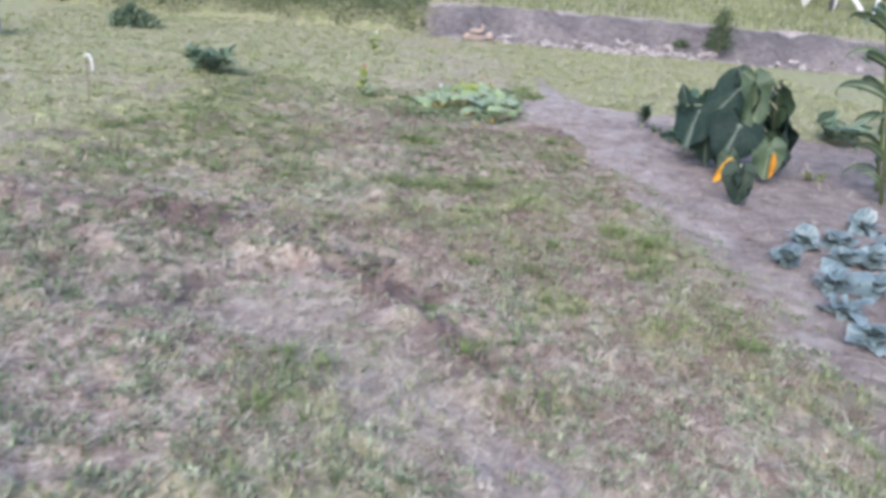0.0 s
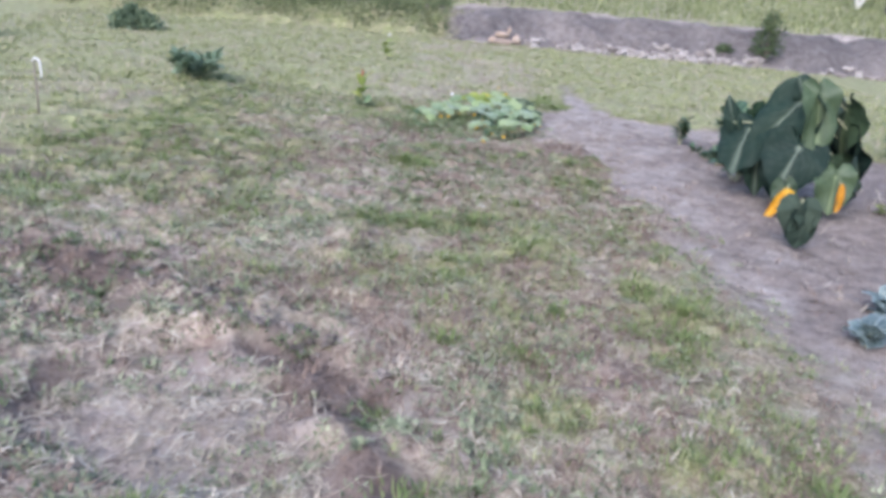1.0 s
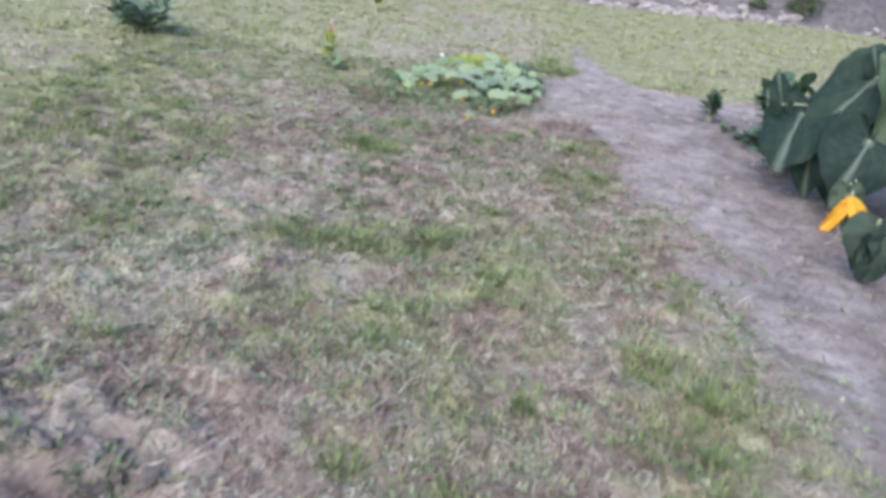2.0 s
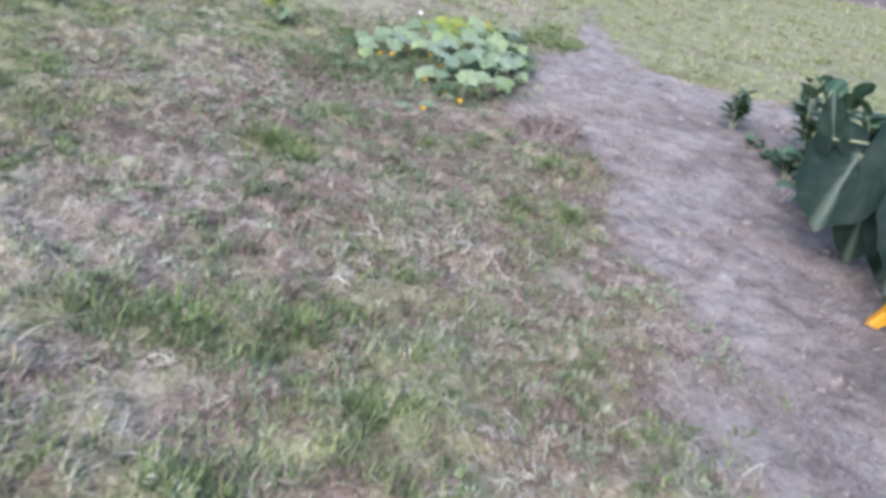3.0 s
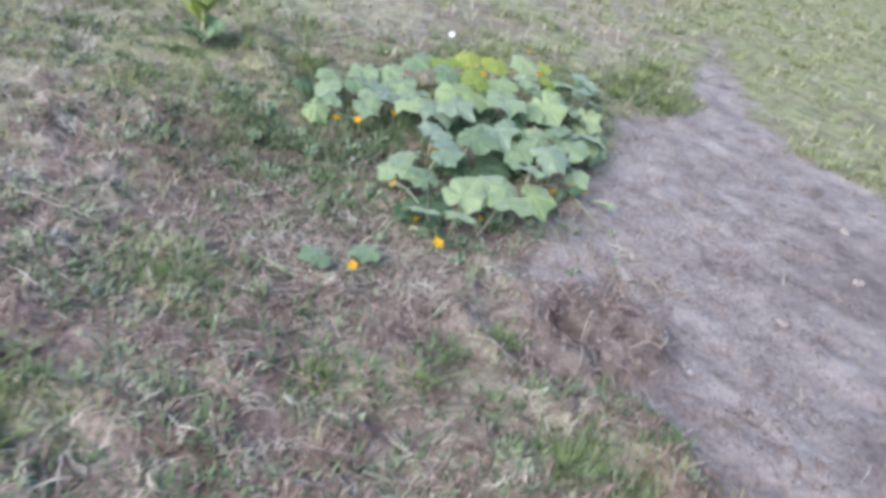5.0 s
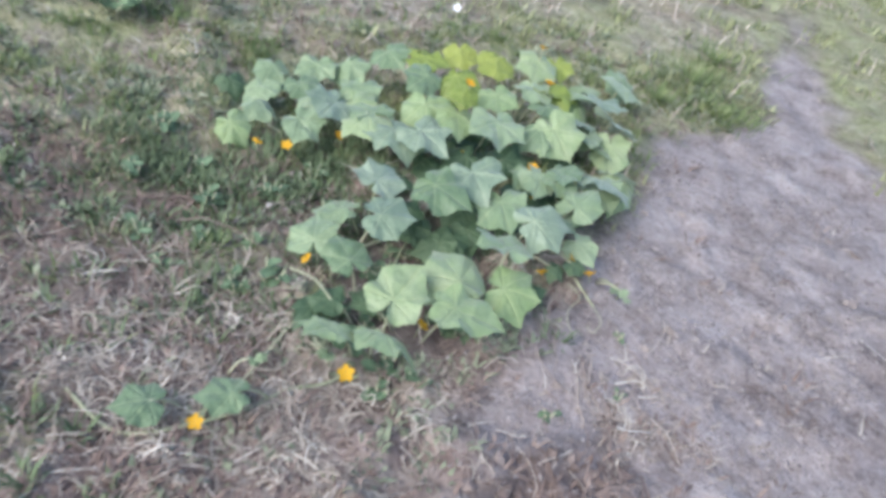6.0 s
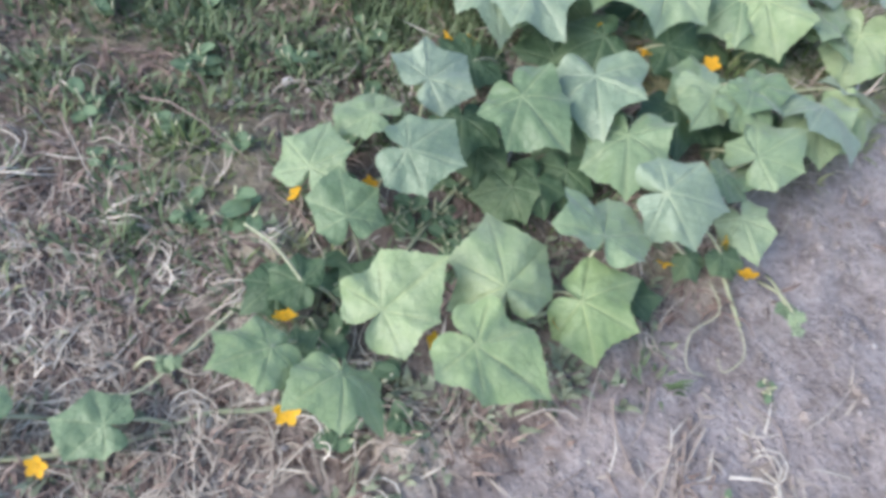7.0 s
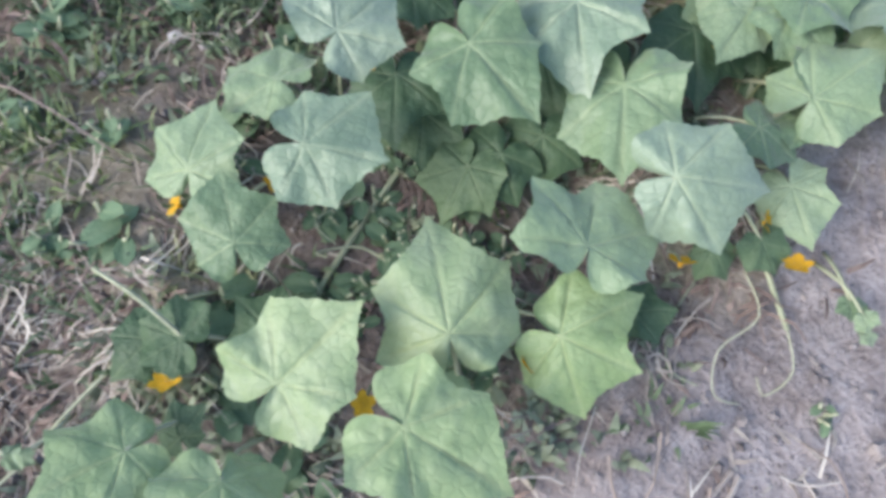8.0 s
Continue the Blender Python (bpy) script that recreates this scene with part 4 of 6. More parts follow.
def leaf(x, y, z, yaw, size, tone, hang=None, label=""):
    """A cucumber leaf on its stalk: the joint's place, the way its tip points and the reach to its tip."""
    size = min(size, 0.135)
    tilt = 9 + crng.uniform(-20, 20) + (6 if tone == 1 else 0)
    if hang is not None:
        tilt = hang
    turn = pose(0, 0, 0, tilt, crng.uniform(-16, 16), 0) @ pose(0, 0, 0, crng.uniform(-8, 5), crng.uniform(-7, 7), yaw)
    m = Matrix.Translation((x - 0.55, y - 7.7, z)) @ turn @ Matrix.Scale(size * 0.90, 4)
    blade = put("leaf", crng.choice(CUC_SHAPES[tone]), cucumber, m, label)
    back = Vector((math.sin(radians(yaw)), -math.cos(radians(yaw)), 0))
    foot = Vector((x, y, 0.01)) + back * crng.uniform(0.02, 0.07) + (CROWN - Vector((x, y, 0.03))).normalized() * 0.03
    foot.z = land_at(foot.x, foot.y) + 0.008
    line = [p - Vector((0.55, 7.7, 0)) for p in arc((foot.x, foot.y, foot.z), (x, y, z - 0.002), 0.012, 5, crng.uniform(-0.15, 0.15))]
    under(part("leaf_stalk", tube(line, (0.0030, 0.0022), 5), STEM, cucumber), blade)


# front edge
for row in ((0.707, 7.396, 0.12, 49, 0.124, 1), (0.611, 7.257, 0.12, -5, 0.112, 1), (0.730, 7.299, 0.13, -82, 0.118, 1), (0.793, 7.471, 0.09, -79, 0.108, 1),
            (0.762, 7.547, 0.14, 19, 0.115, 0), (0.790, 7.650, 0.17, -60, 0.108, 4), (0.686, 7.736, 0.13, -151, 0.118, 0), (0.588, 7.778, 0.15, -142, 0.122, 4),
            (0.530, 7.657, 0.15, -106, 0.118, 0), (0.411, 7.577, 0.15, -7, 0.096, 4), (0.480, 7.450, 0.16, -62, 0.100, 4), (0.366, 7.371, 0.08, 26, 0.098, 0),
            (0.474, 7.338, 0.10, 54, 0.088, 0), (0.363, 7.518, 0.08, 98, 0.090, 0)):
    leaf(*row)
# lower leaves in the shade of the others, painted in by dark tone 2
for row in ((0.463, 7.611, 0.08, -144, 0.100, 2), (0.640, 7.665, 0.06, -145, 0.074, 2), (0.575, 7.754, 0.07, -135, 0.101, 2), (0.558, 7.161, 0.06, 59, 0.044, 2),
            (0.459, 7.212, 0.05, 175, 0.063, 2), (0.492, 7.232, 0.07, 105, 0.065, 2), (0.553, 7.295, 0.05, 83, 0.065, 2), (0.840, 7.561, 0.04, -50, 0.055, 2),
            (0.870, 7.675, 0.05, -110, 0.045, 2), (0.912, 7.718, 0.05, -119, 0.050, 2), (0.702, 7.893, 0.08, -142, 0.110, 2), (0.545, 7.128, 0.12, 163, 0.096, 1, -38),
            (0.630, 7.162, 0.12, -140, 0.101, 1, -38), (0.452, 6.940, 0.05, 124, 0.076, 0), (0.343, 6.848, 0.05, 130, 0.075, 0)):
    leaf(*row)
# middle
for row in ((0.860, 7.863, 0.12, -19, 0.100, 0), (0.832, 7.808, 0.10, -81, 0.070, 0), (0.900, 7.787, 0.07, -132, 0.074, 0), (0.744, 7.925, 0.12, -174, 0.080, 0),
            (0.779, 7.949, 0.13, -109, 0.085, 0), (0.404, 7.853, 0.16, -113, 0.118, 4), (0.558, 8.038, 0.17, -150, 0.132, 0), (0.669, 8.133, 0.15, -149, 0.100, 0),
            (0.712, 7.924, 0.13, -126, 0.070, 0), (0.783, 7.985, 0.13, -111, 0.092, 0), (0.704, 8.150, 0.16, -128, 0.130, 1), (0.893, 8.052, 0.10, -151, 0.110, 0),
            (0.333, 7.839, 0.14, -131, 0.125, 4), (0.247, 7.857, 0.14, -149, 0.115, 1)):
    leaf(*row)
# left arm
for row in ((0.095, 7.764, 0.10, -104, 0.096, 0), (0.254, 7.880, 0.14, 63, 0.104, 0), (0.058, 7.893, 0.10, -97, 0.090, 0), (-0.049, 7.787, 0.09, -111, 0.085, 0),
            (-0.062, 7.675, 0.07, -111, 0.08, 1), (-0.111, 7.894, 0.07, -163, 0.090, 0), (-0.022, 7.965, 0.09, -125, 0.090, 0), (0.153, 8.005, 0.13, -160, 0.105, 0),
            (0.129, 8.220, 0.16, -126, 0.100, 0), (0.048, 8.135, 0.12, -178, 0.100, 0), (-0.033, 8.083, 0.10, -160, 0.095, 0), (-0.154, 8.029, 0.07, -168, 0.09, 0),
            (0.170, 7.93, 0.12, -80, 0.09, 1), (-0.20, 7.88, 0.06, -120, 0.07, 2)):
    leaf(*row)
# back
for row in ((0.359, 7.986, 0.17, -152, 0.110, 1), (0.453, 8.002, 0.17, -149, 0.110, 1), (0.435, 8.079, 0.19, -152, 0.070, 3), (0.501, 8.179, 0.18, -154, 0.105, 1),
            (0.632, 8.356, 0.17, -133, 0.100, 3), (0.713, 8.413, 0.14, -161, 0.110, 1), (0.649, 8.255, 0.17, -136, 0.085, 0), (0.246, 8.230, 0.18, -140, 0.100, 3),
            (0.445, 8.350, 0.20, -151, 0.100, 3), (0.548, 8.480, 0.20, -161, 0.110, 1), (0.590, 8.600, 0.16, -152, 0.095, 3), (0.323, 8.347, 0.19, -139, 0.090, 3),
            (0.582, 8.321, 0.18, -133, 0.105, 0), (0.664, 8.507, 0.13, -136, 0.100, 0)):
    leaf(*row)
# the three tone 2 leaves carry their shade in the colour
for row in ((0.805, 8.82, 0.08, -157, 0.09, 0), (0.790, 8.90, 0.08, -120, 0.10, 0), (0.868, 8.302, 0.10, -163, 0.115, 1), (0.950, 8.143, 0.08, -161, 0.10, 1),
            (0.30, 8.13, 0.18, 170, 0.10, 0), (0.374, 8.18, 0.19, -152, 0.10, 3), (0.70, 8.62, 0.11, -120, 0.09, 1), (0.79, 8.25, 0.13, -100, 0.09, 0),
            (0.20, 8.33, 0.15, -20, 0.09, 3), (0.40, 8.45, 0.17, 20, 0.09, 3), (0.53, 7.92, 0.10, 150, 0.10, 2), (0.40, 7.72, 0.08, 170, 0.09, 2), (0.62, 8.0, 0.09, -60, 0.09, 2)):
    leaf(*row)

# leaves hanging over the path's edge and the far side
for row in ((0.701, 8.275, 0.15, -119, 0.132, 4, -14), (0.846, 8.393, 0.13, -149, 0.130, 4, -40), (0.893, 8.053, 0.12, -130, 0.125, 4, -38), (0.851, 7.934, 0.10, -111, 0.105, 0, -16),
            (0.870, 7.866, 0.09, 132, 0.067, 0, -9), (0.615, 8.351, 0.17, -103, 0.087, 3, -35), (0.781, 8.503, 0.14, -142, 0.125, 4, -23), (0.707, 8.468, 0.15, -128, 0.125, 1, -23)):
    leaf(*row)
for row in ((0.818, 8.740, 0.12, -159, 0.125, 0, -19), (0.910, 8.167, 0.08, -60, 0.100, 4, -30), (0.692, 8.182, 0.12, -119, 0.098, 0, -19), (0.802, 8.276, 0.10, -120, 0.102, 0, -19),
            (0.347, 7.893, 0.12, -140, 0.130, 0, -14), (0.134, 7.892, 0.12, -176, 0.120, 4, -7), (0.433, 8.009, 0.20, -140, 0.060, 3, -30), (0.717, 7.984, 0.09, 167, 0.100, 0, -12)):
    leaf(*row)

# dark-coloured leaves low inside the plant, to paint shade into its gaps
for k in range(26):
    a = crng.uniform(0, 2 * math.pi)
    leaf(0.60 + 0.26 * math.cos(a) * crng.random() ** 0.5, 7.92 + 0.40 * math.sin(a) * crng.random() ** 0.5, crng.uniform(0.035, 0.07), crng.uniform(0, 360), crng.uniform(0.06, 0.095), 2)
# curled young leaves at the shoot tips
for x, y, z in ((0.427, 7.038, 0.03), (0.441, 7.050, 0.04), (0.551, 7.117, 0.05), (0.540, 7.105, 0.06), (1.068, 7.717, 0.02), (1.052, 7.724, 0.03), (1.035, 7.735, 0.02)):
    leaf(x, y, z, crng.uniform(0, 360), crng.uniform(0.018, 0.028), 0)


def star_flower():
    """A five-petalled yellow flower, cupped."""
    bm = bmesh.new()
    for k in range(5):
        a = 2 * math.pi * k / 5
        c, s = math.cos(a), math.sin(a)
        pts = [(0, 0.08, 0), (-0.38, 0.45, 0.10), (-0.30, 0.80, 0.22), (0, 1.0, 0.26), (0.30, 0.80, 0.22), (0.38, 0.45, 0.10), (0, 0.5, 0.05)]
        v = [bm.verts.new((p[0] * c - p[1] * s, p[0] * s + p[1] * c, p[2])) for p in pts]
        for i in range(6):
            if i < 5:
                bm.faces.new((v[i], v[i + 1], v[6]))
        bm.faces.new((v[5], v[0], v[6]))
    bmesh.ops.create_cone(bm, cap_ends=True, segments=7, radius1=0.14, radius2=0.20, depth=0.35, matrix=Matrix.Translation((0, 0, -0.12)))
    me = bpy.data.meshes.new("flower")
    bm.to_mesh(me)
    bm.free()
    me.materials.append(PETAL)
    return me


FLOWER = star_flower()


def flower(x, y, z, size=0.016, lean=35, yaw=0):
    bloom = put("flower", FLOWER, cucumber, Matrix.Translation((x - 0.55, y - 7.7, z)) @ pose(0, 0, 0, lean, 0, yaw) @ Matrix.Scale(size, 4), "small open yellow flower")
    root = (x - 0.55 + crng.uniform(-0.02, 0.02), y - 7.7 + 0.03, land_at(x, y + 0.03) + 0.005)
    under(part("flower_stalk", tube(arc(root, (x - 0.55, y - 7.7, z), 0.006, 4), (0.0018, 0.0015), 5), STEM, cucumber), bloom)


for n, row in enumerate(((0.372, 7.338, 0.05), (0.437, 7.427, 0.05), (0.745, 7.890, 0.08), (0.903, 7.742, 0.05), (0.851, 7.638, 0.05), (0.958, 7.724, 0.04),
                         (0.675, 7.297, 0.05), (0.782, 7.439, 0.05), (0.420, 7.605, 0.07), (0.038, 7.649, 0.06), (0.104, 7.689, 0.06), (0.366, 7.748, 0.08),
                         (0.598, 7.099, 0.04), (0.431, 6.858, 0.04), (0.198, 7.797, 0.08), (0.520, 7.933, 0.09), (0.50, 7.19, 0.04), (0.60, 7.95, 0.09),
                         (0.34, 7.72, 0.09), (0.63, 8.30, 0.22), (0.55, 8.47, 0.25), (0.44, 8.10, 0.22), (0.70, 8.02, 0.09))):
    flower(*row, size=0.015 + 0.004 * crng.random(), lean=crng.uniform(15, 60), yaw=crng.uniform(0, 360))


def vine(points, r0=0.0042, r1=0.0035, name="vine", label=""):
    """A creeping stem over the ground through places in plan; a third number lifts it."""
    pts = [Vector((p[0], p[1], land_at(p[0], p[1]) + (p[2] if len(p) > 2 else 0.008))) for p in points]
    fine = []
    for n in range(len(pts) - 1):
        a, b, c, d = pts[max(n - 1, 0)], pts[n], pts[n + 1], pts[min(n + 2, len(pts) - 1)]
        for k in range(5):
            u = k / 5
            fine.append(0.5 * ((2 * b) + (c - a) * u + (2 * a - 5 * b + 4 * c - d) * u * u + (3 * b - a - 3 * c + d) * u ** 3))
    fine.append(pts[-1])
    part(name, tube([p - Vector((0.55, 7.7, 0)) for p in fine], (r0, r1), 6), STEM, cucumber, label)


vine([(0.45, 8.05), (0.50, 7.8), (0.52, 7.5), (0.56, 7.25), (0.575, 7.12), (0.511, 7.035), (0.47, 6.95), (0.379, 6.832), (0.30, 6.80), (0.18, 6.83)])
vine([(0.45, 8.05), (0.62, 7.85), (0.76, 7.78), (0.86, 7.80), (0.92, 7.73), (1.0, 7.68)])
vine([(0.45, 8.05), (0.25, 7.9), (0.05, 7.82), (-0.15, 7.85), (-0.25, 7.8)])
vine([(0.45, 8.05), (0.6, 8.3), (0.72, 8.6), (0.8, 8.9)])
vine([(0.47, 7.6), (0.40, 7.4), (0.43, 7.2), (0.431, 7.105, 0.03), (0.427, 7.005, 0.02), (0.40, 6.97)], 0.003, 0.002)
vine([(0.492, 7.235, 0.06), (0.44, 7.235, 0.09), (0.387, 7.229, 0.10)], 0.0028, 0.002)
vine([(0.60, 7.45), (0.55, 7.44, 0.03), (0.52, 7.40, 0.05), (0.535, 7.40, 0.06)], 0.002, 0.001)
for row in ([(0.92, 7.70), (0.96, 7.66, 0.03), (0.945, 7.60, 0.02), (0.97, 7.56), (1.0, 7.57)], [(0.88, 7.66), (0.885, 7.60), (0.91, 7.55), (0.95, 7.555)],
            [(1.0, 7.68), (1.03, 7.64), (1.02, 7.60), (1.0, 7.61)], [(0.50, 7.50), (0.49, 7.43, 0.04), (0.53, 7.42, 0.05)]):
    vine(row, 0.0015, 0.0009, "tendril", "thin curling pale tendril")


# ---- the sunflower with hanging leaves ----
BIG = {0: [blade_mesh("large_leaf", 60 + k, heart, 8, 44, (0, 0.75, -0.75, 1.5, -1.5, 2.3, -2.3), 0.07, 0.22 + 0.12 * k, 0.18 - 0.05 * k, SUN_LEAF, 0.06, midrib=0.020, side_vein=0.12, ribs=0.1) for k in range(3)],
       1: [blade_mesh("large_leaf", 70 + k, heart, 8, 44, (0, 0.75, -0.75, 1.5, -1.5, 2.3, -2.3), 0.08, 0.3 + 0.1 * k, 0.30, SUN_LEAF_LIGHT, 0.08, midrib=0.02, side_vein=0.2, ribs=0.15) for k in range(2)],
       3: [blade_mesh("large_leaf", 76 + k, heart, 8, 44, (0, 0.75, -0.75, 1.5, -1.5), 0.10, 0.35, 0.25, SUN_LEAF_DULL, 0.05) for k in range(2)],
       2: [blade_mesh("large_leaf", 80, oval, 8, 40, (0,), 0.08, 0.25, 0.35, GOLD_LEAF, 0.02)]}
SX, SY = 2.55, 5.97
sunflower = thing("sunflower_plant", SX, SY, land_at(SX, SY), "leafy sunflower with large drooping dark leaves and one yellow leaf", "sunflower")
srng = random.Random(9)
SPINE = [Vector((0, 0, -0.02)), Vector((0.015, 0.0, 0.25)), Vector((0.0, 0.02, 0.5)), Vector((-0.02, 0.0, 0.74)), Vector((-0.03, -0.03, 0.84))]
part("stem", tube(SPINE, (0.018, 0.011), 8), STEM, sunflower)


def big_leaf(joint, azimuth, out, height, drop, size, tone, label=""):
    """A leaf on a stalk: leaves the stem at the joint's height, reaches out, and hangs by drop degrees."""
    k = min(joint / 0.84, 0.999) * 4
    stem = SPINE[int(k)].lerp(SPINE[int(k) + 1], k - int(k))
    way = Vector((-math.sin(radians(azimuth)), math.cos(radians(azimuth)), 0))
    end = Vector((stem.x, stem.y, height)) + way * out
    m = Matrix.Translation(end) @ pose(0, 0, 0, -drop, 0, azimuth) @ pose(0, 0, 0, 0, srng.uniform(-14, 14), 0) @ Matrix.Scale(size, 4)
    blade = put("leaf", srng.choice(BIG[tone]), sunflower, m, label)
    under(part("leaf_stalk", tube(arc(stem, end, 0.03, 6), (0.0065, 0.0045), 6), STEM, sunflower), blade)
    return blade


for row in ((0.78, 235, 0.14, 0.72, 78, 0.34, 0), (0.74, 265, 0.26, 0.67, 74, 0.35, 1), (0.62, 255, 0.36, 0.48, 78, 0.36, 0), (0.52, 285, 0.40, 0.39, 70, 0.34, 0), (0.44, 235, 0.30, 0.31, 74, 0.26, 1),
            (0.78, 330, 0.15, 0.70, 55, 0.28, 0), (0.66, 20, 0.26, 0.54, 60, 0.32, 0), (0.48, 320, 0.34, 0.40, 62, 0.30, 0), (0.30, 250, 0.38, 0.25, 72, 0.22, 1)):
    big_leaf(*row)


def hung_leaf(joint, tip, from_height, tone, face=(-0.35, -0.75, 0.55), wide=1.0, label="", radius=0.006, way=None):
    """A leaf from its joint to its tip, both in the garden's own metres, on a stalk that leaves the stem at a height."""
    base = sunflower.location
    a, b = Vector(joint) - base, Vector(tip) - base
    along = (b - a).normalized()
    up = Vector(face)
    up = (up - up.dot(along) * along).normalized()
    turn = Matrix((along.cross(up), along, up)).transposed().to_4x4()
    size = (b - a).length / 0.95
    blade = put("leaf", srng.choice(BIG[tone]), sunflower, Matrix.Translation(a) @ turn @ Matrix.Diagonal((size * wide, size, size, 1)), label)
    k = min(from_height / 0.84, 0.999) * 4
    stem = SPINE[int(k)].lerp(SPINE[int(k) + 1], k - int(k))
    line = arc(stem, a, 0.03, 6) if way is None else [stem, stem.lerp(Vector(way) - base, 0.6), Vector(way) - base, (Vector(way) - base).lerp(a, 0.5), a]
    under(part("leaf_stalk", tube(line, (radius, radius * 0.75), 6), STEM, sunflower), blade)


hung_leaf((2.23, 6.05, 0.47), (2.10, 5.92, 0.21), 0.36, 0, (-0.7, -0.5, 0.5), 1.0, "", 0.010, (2.37, 5.76, 0.40))
hung_leaf((2.49, 5.95, 0.70), (2.20, 5.88, 0.37), 0.66, 0, (-0.45, -0.65, 0.6), 0.66)
hung_leaf((2.46, 5.74, 0.43), (2.33, 5.62, 0.17), 0.40, 0, (-0.3, -0.9, 0.3), 1.0)
hung_leaf((2.52, 5.77, 0.74), (2.58, 5.66, 0.40), 0.70, 1, (0.1, -0.9, 0.3), 0.55)
hung_leaf((2.13, 6.10, 0.50), (2.06, 6.10, 0.67), 0.40, 0, (-0.4, -0.9, 0.1), 0.5)
hung_leaf((2.50, 5.95, 0.71), (2.44, 5.95, 0.85), 0.70, 0, (-0.4, -0.9, 0.1), 0.6)
hung_leaf((2.32, 6.02, 0.36), (2.28, 5.92, 0.07), 0.30, 0, (-0.5, -0.8, 0.2), 0.6)
hung_leaf((2.46, 5.88, 0.36), (2.42, 5.78, 0.08), 0.30, 0, (-0.2, -0.9, 0.2), 0.9)
hung_leaf((2.68, 5.62, 0.29), (2.67, 5.55, 0.06), 0.34, 1, (-0.2, -0.9, 0.2), 0.8)
hung_leaf((2.37, 5.60, 0.19), (2.38, 5.56, 0.02), 0.28, 1, (-0.3, -0.9, 0.2), 0.7)
hung_leaf((2.375, 5.56, 0.19), (2.265, 5.52, 0.00), 0.27, 2, (-0.3, -0.9, 0.2), 0.38, "withered golden yellow leaf, hanging folded")
hung_leaf((2.365, 5.54, 0.19), (2.465, 5.50, 0.04), 0.26, 2, (-0.3, -0.9, 0.2), 0.62, "withered golden yellow leaf, hanging folded")
hung_leaf((2.715, 5.58, 0.25), (2.705, 5.53, 0.08), 0.30, 2, (-0.2, -0.9, 0.2), 0.35, "leaf yellowing along its edge")


small_sun = thing("young_sunflower", 2.21, 4.97, land_at(2.21, 4.97), "young wilted sunflower with hanging dull green leaves", "sunflower")
part("stem", tube([(0.05, 0.05, -0.02), (0.04, 0.04, 0.15), (0.02, 0.02, 0.29)], (0.011, 0.007), 7), STEM, small_sun)
for az, out, h, drop, size in ((150, 0.04, 0.25, 82, 0.19), (215, 0.05, 0.24, 83, 0.17), (90, 0.05, 0.19, 78, 0.15), (270, 0.05, 0.20, 80, 0.15), (185, 0.06, 0.15, 82, 0.14), (20, 0.05, 0.24, 70, 0.15)):
    put("leaf", srng.choice(BIG[3]), small_sun, Matrix.Translation((0.02 - out * math.sin(radians(az)), 0.02 + out * math.cos(radians(az)), h)) @ pose(0, 0, 0, -drop, 0, az) @ Matrix.Scale(size, 4))


# ---- small leafy plants ----
OVAL = {}
for key, m in (("low", LOW_LEAF), ("pale", CUC_PALE), ("weed", WEED_LEAF), ("shrub", SHRUB_LEAF), ("gold", CUC_YELLOW)):
    OVAL[key] = [blade_mesh("oval_leaf", 90 + k, oval, 4, 18, (0,), 0.06, 0.15 + 0.2 * k, 0.25, m, 0.02) for k in range(2)]


def leafy_plant(name, x, y, stems, tall, splay, leaf_size, per_stem, kind, label, category, group="", seed=0, droop=0):
    """A small plant: several stems, each with single leaves as parts."""
    rng = random.Random(seed)
    ob = thing(name, x, y, land_at(x, y), label, category, group)
    for k in range(stems):
        a = 2 * math.pi * (k + rng.random() * 0.6) / stems
        h = tall * rng.uniform(0.65, 1.0)
        top = Vector((math.cos(a) * splay * rng.uniform(0.5, 1), math.sin(a) * splay * rng.uniform(0.5, 1), h))
        line = arc((0.15 * top.x, 0.15 * top.y, -0.01), top, 0.0, 5, rng.uniform(-0.1, 0.1))
        part("stem", tube(line, (0.004 + 0.006 * tall, 0.002), 5), STEM, ob)
        for j in range(per_stem):
            u = 0.3 + 0.7 * (j + rng.random() * 0.5) / per_stem
            p = Vector(line[0]).lerp(top, min(u, 1))
            m = Matrix.Translation(p) @ pose(0, 0, 0, rng.uniform(5, 60) - droop, 0, rng.uniform(0, 360)) @ Matrix.Scale(leaf_size * rng.uniform(0.7, 1.2), 4)
            put("leaf", rng.choice(OVAL[kind]), ob, m)
    return ob


DARKROW = "dark green bushy garden plant with upright leaves on soil"
leafy_plant("pepper_plant", 2.62, 7.45, 8, 0.46, 0.16, 0.13, 9, "low", DARKROW, "garden plant", "row of bushy plants", 1)
leafy_plant("pepper_plant", 2.95, 7.30, 8, 0.44, 0.17, 0.13, 9, "low", DARKROW, "garden plant", "row of bushy plants", 2)
leafy_plant("pepper_plant", 2.42, 7.12, 6, 0.17, 0.10, 0.09, 6, "low", "low dark green seedling plant on bare soil", "garden plant", "row of bushy plants", 3)
leafy_plant("pepper_plant", 2.40, 6.60, 6, 0.22, 0.14, 0.12, 6, "low", "low dark green seedling plant on bare soil", "garden plant", "row of bushy plants", 4)
leafy_plant("pepper_plant", 2.26, 7.80, 5, 0.27, 0.07, 0.085, 9, "low", "small dark green plant standing alone on soil", "garden plant", "row of bushy plants", 5)
leafy_plant("pepper_plant", 2.92, 8.5, 4, 0.30, 0.07, 0.10, 6, "low", "small dark green plant at the lawn's edge", "garden plant", "row of bushy plants", 17)
leafy_plant("pepper_plant", 2.33, 7.50, 4, 0.05, 0.08, 0.06, 4, "low", "tiny dark green seedling lying on soil", "garden plant", "row of bushy plants", 15)
